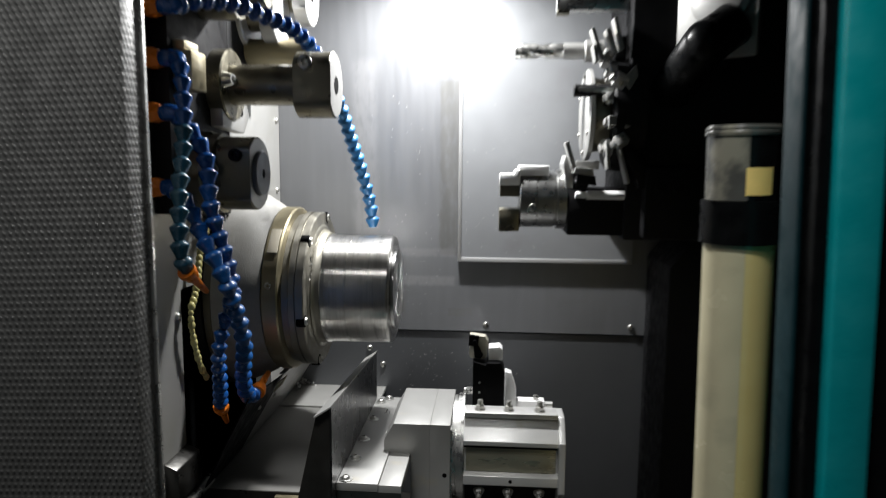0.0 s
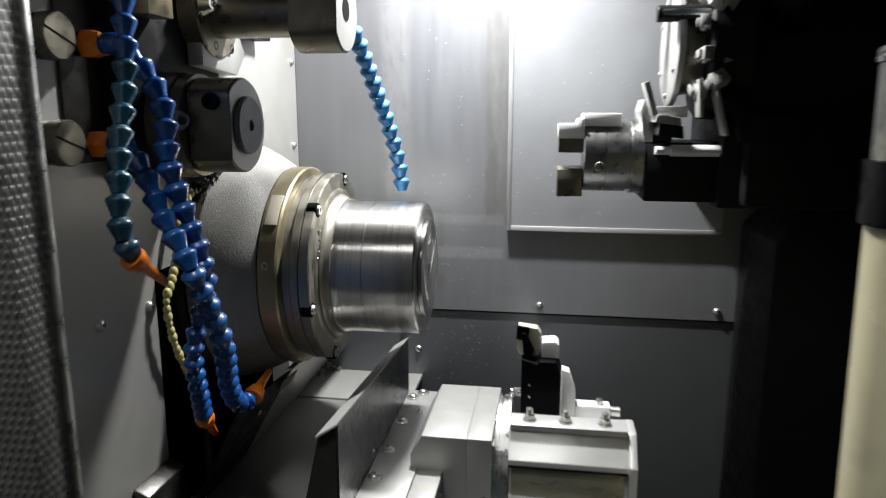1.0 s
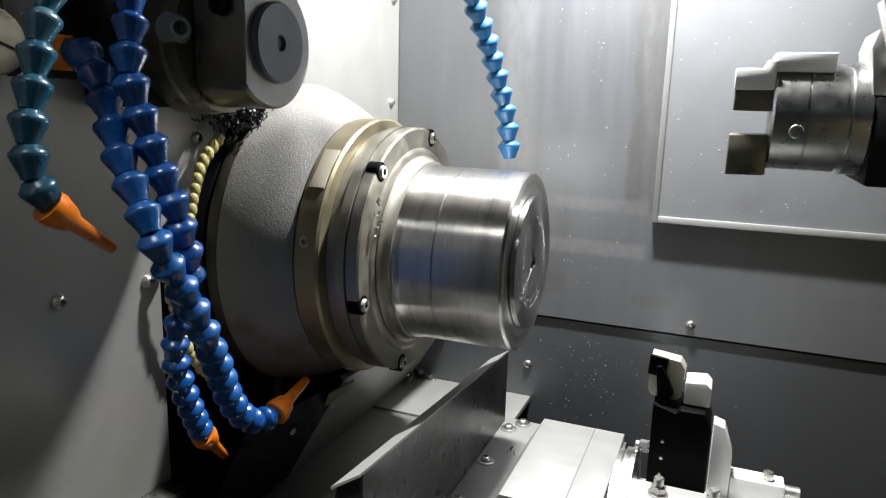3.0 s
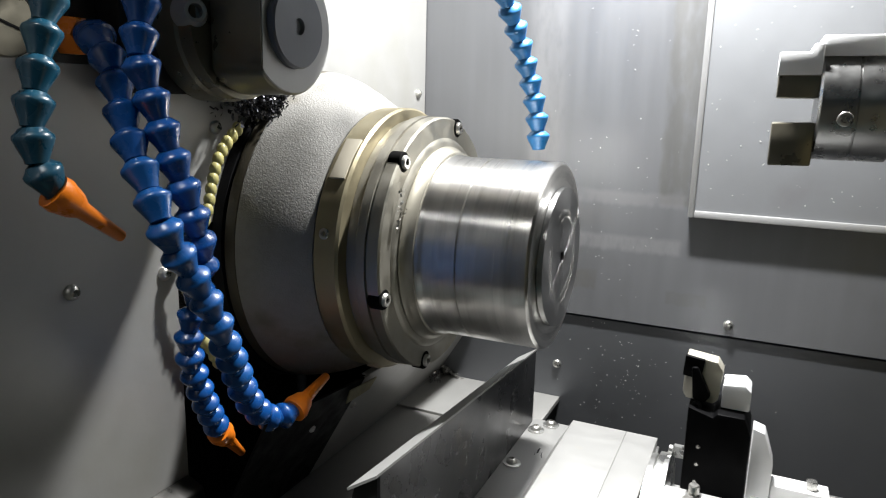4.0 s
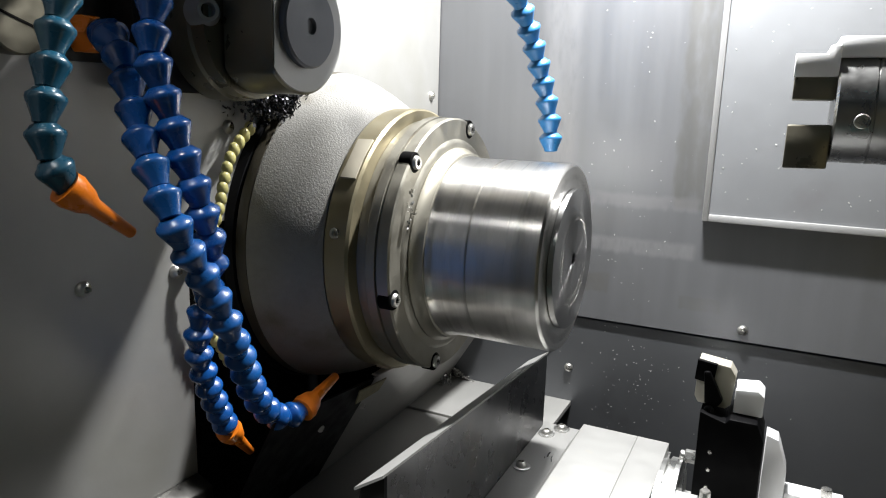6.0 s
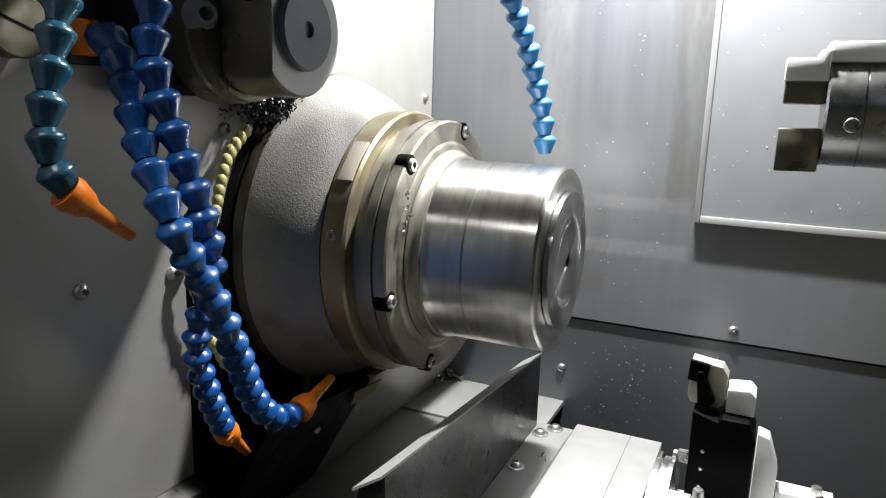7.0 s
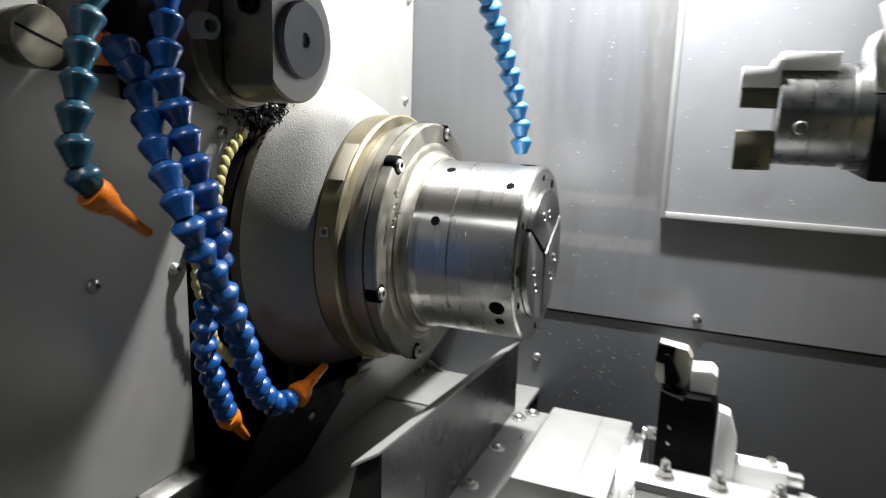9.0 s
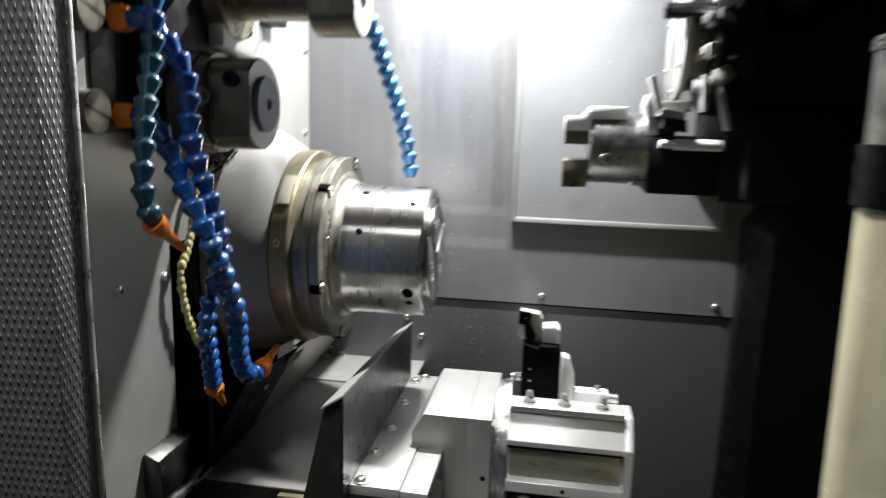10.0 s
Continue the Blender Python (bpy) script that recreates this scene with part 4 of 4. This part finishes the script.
for at, tx, ty, size in (((-0.030, -0.055, 0.086), 25, 15, (0.007, 0.009, 0.014)), ((-0.030, 0.00, 0.100), -10, 20, (0.008, 0.010, 0.012)), ((-0.026, -0.078, 0.060), 50, 12, (0.006, 0.008, 0.013)),
                         ((-0.028, -0.070, -0.055), -40, -12, (0.007, 0.009, 0.012)), ((-0.026, -0.088, -0.015), 85, 8, (0.006, 0.008, 0.012)), ((-0.028, -0.085, 0.022), 80, -10, (0.006, 0.007, 0.011)),
                         ((-0.014, -0.090, 0.048), 35, 30, (0.010, 0.008, 0.010)), ((-0.010, -0.092, -0.045), -30, -30, (0.010, 0.008, 0.009))):
    wedge(up, at, tx, ty, size)
for a, b, w in (((-0.058, -0.075, 0.128), (-0.041, -0.075, 0.079), 0.006), ((-0.036, -0.079, 0.126), (-0.022, -0.079, 0.090), 0.007), ((-0.024, -0.072, 0.144), (-0.011, -0.072, 0.096), 0.006),
                ((-0.056, -0.082, 0.102), (-0.051, -0.082, 0.076), 0.005), ((-0.012, -0.075, -0.046), (0.006, -0.075, -0.112), 0.0045), ((-0.092, -0.070, -0.047), (-0.079, -0.070, -0.088), 0.007),
                ((-0.030, -0.078, -0.044), (-0.026, -0.078, -0.090), 0.005), ((-0.046, -0.030, 0.116), (-0.020, -0.030, 0.084), 0.006)):
    d = Vector(b) - Vector(a)
    bm = box(0, d.length, -0.014, 0.014, -w / 2, w / 2, 0.0008)
    bm.transform(facing(a, d))
    part("gib", bm, BRIGHT, up, "bright flat gib")
part("clamp_nose", prism([(-0.009, 0.050), (0.010, 0.072), (0.014, 0.055), (0.002, 0.034)], -0.090, -0.070, "y", 0.001), BRIGHT, up, "bright angular clamp nose")
part("clamp_nose", prism([(-0.005, -0.003), (0.013, -0.007), (0.009, -0.022), (-0.003, -0.026)], -0.088, -0.070, "y", 0.001), BRIGHT, up, "small bright clamp nose")
part("clamp_shelf", prism([(-0.078, -0.086), (-0.050, -0.090), (-0.048, -0.100), (-0.080, -0.096)], -0.090, -0.040, "y", 0.001), BRIGHT, up, "bright shelf above the gripper holder")
part("key_block", prism([(-0.074, -0.0965), (-0.046, -0.1005), (-0.044, -0.116), (-0.076, -0.112)], -0.088, -0.040, "y", 0.001), BLACK, up, "black key block")
part("gusset", prism([(-0.004, -0.050), (0.024, -0.120), (0.052, -0.120), (0.030, -0.080)], -0.085, -0.055, "y", 0.001), BLACK, up, "black gusset")
for y, z, x1 in ((-0.06, 0.035, 0.030), (0.0, 0.106, 0.030)):
    part("tool_seat", box(-0.010, x1, y - 0.022, y + 0.022, z - 0.022, z + 0.022, 0.003), BLACK, up)

drill = thing("twist_drill", "fluted steel twist drill pointing at the spindle", "drill", (0.232, 1.15, 1.491))


def flute(x, r, a):
    return r * (1 - 0.34 * max(0.0, math.cos(2 * (a - x * 55)) ) ** 2)


prof = [(-0.130, 0.0)] + [(-0.128 + 0.0025 * i, 0.0125 if i else 0.009) for i in range(34)]
part("fluted_end", lathe(prof + [(-0.045, 0.0)], 32, shape=flute), STEEL, drill, "fluted cutting end")
part("shank", lathe([(-0.046, 0), (-0.046, 0.0135), (-0.012, 0.0135), (-0.010, 0.018), (0.02, 0.018), (0.02, 0)], 32), BRIGHT, drill)
pin = thing("boring_bar", "black boring bar with a bright ground flat", "boring bar", (0.29, 1.085, 1.420))
part("bar", lathe([(-0.092, 0), (-0.092, 0.0092), (-0.091, 0.0100), (0.01, 0.0100), (0.01, 0)], 32), BLACK, pin)
part("flat", box(-0.086, 0.0, -0.0104, -0.0092, -0.003, 0.004, 0.0003), STEEL, pin, "bright ground flat")
bar = thing("turning_bar", "square steel turning bar high on the turret", "turning tool", (0.295, 1.12, 1.562))
part("bar", box(-0.125, 0.02, -0.012, 0.012, -0.013, 0.013, 0.001), STEEL, bar)
part("tip", prism([(-0.125, -0.018), (-0.105, -0.018), (-0.105, -0.0132), (-0.122, -0.0132)], -0.011, 0.011, "y", 0.0005), HOLDER, bar)
part("seat", box(-0.01, 0.05, -0.03, 0.03, -0.035, 0.04, 0.003), BLACK, bar)

grip = thing("gripper_chuck", "steel two-jaw gripper chuck on a black holder", "gripper", (0.195, 1.15, 1.243))
part("body", lathe([(-0.078, 0), (-0.078, 0.047), (-0.076, 0.049), (-0.050, 0.049), (-0.0495, 0.0478), (-0.0485, 0.0478), (-0.048, 0.049), (-0.020, 0.049), (-0.0195, 0.0465), (-0.015, 0.0465), (-0.0145, 0.051), (0.0, 0.051), (0.0, 0)], 64), GRIP, grip)
# Lit and shaded halves of the jaws are put into bright and dark materials.
part("jaw", prism([(-0.112, 0.024), (-0.078, 0.024), (-0.078, 0.050), (-0.086, 0.050), (-0.088, 0.043), (-0.112, 0.043)], -0.040, 0.030, "y", 0.0015), SATIN, grip, "bright upper jaw")
part("jaw_shade", prism([(-0.111, 0.0050), (-0.0782, 0.0050), (-0.0782, 0.0236), (-0.111, 0.0236)], -0.036, 0.026, "y", 0.0012), HOLDER, grip, "shaded lower half of the upper jaw, as a dark block")
part("jaw", prism([(-0.112, -0.054), (-0.078, -0.053), (-0.078, -0.016), (-0.112, -0.017)], -0.040, 0.030, "y", 0.0015), HOLDER, grip, "lower jaw, shade put into its dark colour")
part("jaw_plate", box(-0.080, -0.030, -0.036, 0.030, 0.040, 0.057, 0.0015), SATIN, grip)
again("screw", cap_ob, facing((-0.057, -0.0472, -0.012), (0, -1, 0)) @ Matrix.Diagonal((0.3, 1, 1, 1)), grip)
part("holder", box(0.0005, 0.115, -0.05, 0.06, -0.057, 0.02, 0.003), BLACK, grip, "black square holder")
part("holder_top", box(0.010, 0.034, -0.045, 0.045, 0.0202, 0.060, 0.003), BLACK, grip, "black upper lug")
part("lug_plate", prism([(-0.002, 0.0205), (0.009, 0.0205), (0.009, 0.062), (-0.004, 0.075), (-0.008, 0.060)], -0.048, 0.02, "y", 0.001), BRIGHT, grip, "bright side plate")
part("lug_plate", box(0.012, 0.050, -0.049, -0.0455, 0.052, 0.066, 0.001), BRIGHT, grip, "bright top plate")
part("lug_plate", box(0.014, 0.044, -0.049, -0.0455, 0.032, 0.038, 0.001), BRIGHT, grip, "bright insert edge")
part("key_bar", joined(rod((0.03, -0.055, 0.010), (0.10, -0.055, 0.010), 0.0075, 16), rod((0.012, -0.055, 0.010), (0.03, -0.055, 0.010), 0.0055, 16)), SATIN, grip, "bright stepped pin")
seat = single("tool_seat_block", box(0.311, 0.44, 1.06, 1.22, 1.185, 1.30, 0.006), BLACK, "black tool seat block on the turret", "tool seat")
for x in (0.335, 0.362):
    single("screw", socket_screw_mesh(0.008, 0.003), BLACK, "black socket screw in the tool seat", "screw", facing((x, 1.0595, 1.268), (0, -1, 0)), "tool seat screws")
coup = thing("coupling_plate", "scuffed pale grey plate with a round pipe flange", "plate", (0.415, 1.045, 1.535))
coup.rotation_euler = (0, 0, radians(-42))
part("plate", box(-0.062, 0.062, -0.03, -0.02, -0.075, 0.09, 0.004), BRIGHT, coup)
part("bracket", box(-0.02, 0.02, -0.0198, 0.06, -0.04, 0.06, 0.003), BLACK, coup)
part("flange", lathe([(0, 0), (0, 0.046), (0.008, 0.046), (0.014, 0.036), (0.014, 0)], 48, m=facing((0.008, -0.0302, 0.015), (0, -1, 0))), BRIGHT, coup)
for a in (40, 140, 220, 320):
    part("bore", rod((0.008 + 0.040 * math.cos(radians(a)), -0.0378, 0.015 + 0.040 * math.sin(radians(a))), (0.008 + 0.040 * math.cos(radians(a)), -0.0386, 0.015 + 0.040 * math.sin(radians(a))), 0.004, 12, bevel=0.0002), HOLE, coup)
elbow = bmesh.new()
bmesh.ops.create_uvsphere(elbow, u_segments=32, v_segments=16, radius=0.0335, matrix=Matrix.Translation((0.012, -0.078, -0.058)))
part("pipe", joined(rod((0.030, -0.038, -0.030), (0.012, -0.078, -0.058), 0.032, 32), elbow, rod((0.012, -0.078, -0.058), Matrix.Rotation(radians(42), 4, "Z") @ Vector((-0.065, 0.045, -0.115)), 0.0335, 32)), RUBBER_DARK, coup, "black pipe elbow", angle=60)

# Block added to keep the right corner below the turret black.
column = single("dark_corner_block", prism([(0.372, 0.62), (0.372, 1.13), (0.41, 1.179), (0.845, 1.179), (0.845, 0.62)], 1.12, 1.29, "y", 0.004), BLACK, "black block added in the dark corner under the upper turret", "slide", kind="structure")

# ---- tubular lamp in the doorway and the roof lamp ----
lamp = thing("tube_lamp", "yellowed acrylic tube lamp, switched off, in a black clamp", "lamp", (0.334, 0.668, 0.60))
lamp.rotation_euler = (0, radians(-1.0), 0)


def shell(z0, z1, r, thick, a0, a1):
    """Part of a tube wall about the z axis."""
    n = 28
    arc = [radians(a0 + (a1 - a0) * i / n) for i in range(n + 1)]
    pts = [(r * math.cos(a), r * math.sin(a)) for a in arc] + [((r - thick) * math.cos(a), (r - thick) * math.sin(a)) for a in reversed(arc)]
    return prism(pts, z0, z1, "z")


CLEAR_DARK = material("smoky_acrylic", (0.07, 0.07, 0.063), 0.15, 0.0, 0.3, 30, stain=(0.24, 0.23, 0.18), stain_at=0.55, spec=0.6, stain_scale=22)
part("tube", shell(0.02, 0.6275, 0.0345, 0.003, 130, 262), CLEARED, lamp, "cloudy cream side of the tube")
part("tube", shell(0.6715, 0.735, 0.0345, 0.003, 130, 262), CLEAR_DARK, lamp, "smoky clear top of the tube")
part("tube", shell(0.02, 0.670, 0.0345, 0.003, 262.3, 489.7), AMBER, lamp, "deep yellowed side of the tube")
# Black shell stands in for the dark inside seen through clear acrylic.
part("dark_tube_top", shell(0.6705, 0.735, 0.0345, 0.003, 262.3, 489.7), RUBBER_DARK, lamp, "dark upper side of the tube")
turn = Matrix.Rotation(radians(-90), 4, "Y")
part("cap", lathe([(0.7353, 0), (0.7353, 0.0362), (0.7385, 0.0368), (0.7400, 0.0358), (0.7425, 0.0365), (0.7455, 0.0345), (0.7455, 0)], 48, m=turn), CLEAR_DARK, lamp, "grey ribbed end cap")
part("clamp", joined(lathe([(0.628, 0.0348), (0.628, 0.0385), (0.671, 0.0385), (0.671, 0.0348)], 48, m=turn), box(0.030, 0.075, 0.0, 0.012, 0.63, 0.669, 0.002)), RUBBER_DARK, lamp, "black band clamp")
part("foot", lathe([(0.0, 0), (0.0, 0.035), (0.0198, 0.035), (0.0198, 0)], 48, m=turn), RUBBER_DARK, lamp)
lab = part("label_plate", shell(0.677, 0.704, 0.0352, 0.0006, 258, 303), material("yellow_label", (0.85, 0.62, 0.20), 0.5, 0, 0.1), lamp, "faded yellow label")
roof_lamp = thing("machine_lamp", "flat lamp under the machine roof", "lamp", (0.03, 1.185, 1.85))
part("housing", box(-0.13, -0.01, -0.08, 0.02, -0.176, 0.0, 0.004), BLACK, roof_lamp)

# bracket low on the headstock wall
brk = thing("wall_bracket", "bent steel bracket with a bar low on the wall", "bracket", (XL, 0.80, 0.86))
part("shield", prism([(0.0005, 0.0), (0.022, 0.0), (0.020, 0.045), (0.004, 0.052), (0.0005, 0.052)], -0.03, 0.04, "y", 0.002), GUARD, brk)
part("bar", rod((0.020, -0.10, -0.012), (0.020, 0.07, -0.012), 0.008, 16), STEEL, brk)
part("hex", rod((0.020, -0.13, -0.012), (0.020, -0.1005, -0.012), 0.013, 6), STEEL, brk)


# ---- chips ----
def flecks(name, label, n, place, size, mat, seed, flat=False):
    """Loose curled chips: one joined heap."""
    rnd = random.Random(seed)
    verts, faces = [], []
    for _ in range(n):
        p = Vector(place(rnd))
        q = Euler((rnd.random() * 6, rnd.random() * 6, rnd.random() * 6)).to_matrix()
        if flat:
            q = Euler((radians(90), 0, 0)).to_matrix() @ Euler((0, 0, rnd.random() * 6)).to_matrix()
        s = size * (0.4 + rnd.random())
        w, h = s * (0.25 + 0.3 * rnd.random()), s * 0.25
        base = len(verts)
        for x, y, z in ((-s, -w, 0), (0, -w, h), (s, -w, 0), (s, w, 0), (0, w, h), (-s, w, 0)):
            verts.append(p + q @ Vector((x, y, z)))
        faces += [(base, base + 1, base + 4, base + 5), (base + 1, base + 2, base + 3, base + 4)]
    me = bpy.data.meshes.new(name)
    me.from_pydata([tuple(v) for v in verts], [], faces)
    me.materials.append(mat)
    return tagged(new(name, me), label, "metal chips", kind="stuff")


flecks("wall_chips", "fine bright chips sticking to the back wall", 70, lambda r: (min(-0.002, r.gauss(-0.085, 0.035)), YB - 0.0006, 1.0 + 0.45 * r.random() ** 1.3), 0.0008, CHIP_PALE, 3, True)
flecks("cover_chips", "fine chips sticking to the cover sheet", 60, lambda r: (r.uniform(0.02, 0.2), YB - 0.0121, 1.13 + 0.3 * r.random() ** 1.5), 0.0008, CHIP_PALE, 13, True)
flecks("wall_chips", "fine chips sticking to the lower back wall", 115, lambda r: (r.gauss(-0.07, 0.03) + 0.12 * (r.random() < 0.25), YB + 0.0034, min(0.96, r.gauss(0.895, 0.035))), 0.0007, CHIP_PALE, 4, True)
flecks("chip_heap", "black oily chips piled on the casting", 950, lambda r: (-0.338 + 0.02 * r.random(), 0.934 + 0.022 * r.gauss(0, 1), 1.230 + 0.007 * r.gauss(0, 1)), 0.0021, CHIP_DARK, 5)
flecks("tray_chips", "bright chips along the slanting edge in the tray corner", 90, lambda r: (lambda u: (-0.332 + 0.066 * u, 1.2935 + 0.004 * r.random(), 0.8715 - 0.034 * u + 0.002 * r.gauss(0, 1)))(r.random() ** 0.8), 0.0022, CHIP, 6)
flecks("tray_chips", "bright chips heaped in the rear corner of the tray", 70, lambda r: (-0.318 + 0.008 * r.gauss(0, 1), 1.275 + 0.010 * r.gauss(0, 1), 0.848 + 0.012 * r.random() ** 2), 0.0026, CHIP, 16)
flecks("deck_chips", "dark curled chips lying on the cover plate", 6, lambda r: (-0.088 + 0.006 * r.gauss(0, 1), 1.085 + 0.005 * r.gauss(0, 1), 0.872 + 0.003 * r.random()), 0.0030, CHIP_DARK, 17)
flecks("ring_chips", "bright chips on the ring flange", 34, lambda r: (-0.1975 + 0.002 * r.random(), AY - 0.106 * math.cos(0.45 + 0.10 * r.gauss(0, 1)), AZ + 0.106 * math.sin(0.45 + 0.10 * r.gauss(0, 1))), 0.0016, CHIP, 7)


# ---- motion ----
def motions():
    # the chuck stands still in three positions and spins between them
    stretches = [(0.0, 0.2, None), (0.2, 0.95, -48), (0.95, 4.25, None), (4.25, 4.33, -178), (4.33, 8.13, None), (8.13, 10.0, 0)]
    rows, angle = [], -48.0 - 6 * 86
    for i, (a, b, still) in enumerate(stretches):
        n = round(b * FPS) - round(a * FPS)
        if still is not None:
            rows += [((round(a * FPS) + k) / FPS, angle) for k in range(n + 1)]
        else:
            goal = stretches[i + 1][2]
            turn = 86.0 * n
            turn += (goal - (angle + turn)) % 360
            while turn / n > 88.5:
                turn -= 360
            rows += [((round(a * FPS) + k) / FPS, angle + turn * k / n) for k in range(n + 1)]
            angle += turn
    clean = {}
    for t, a in rows:
        clean[round(t * FPS)] = a
    walk(chuck, [(k / FPS, pose(-0.084, AY, AZ, a)) for k, a in sorted(clean.items())])


motions()
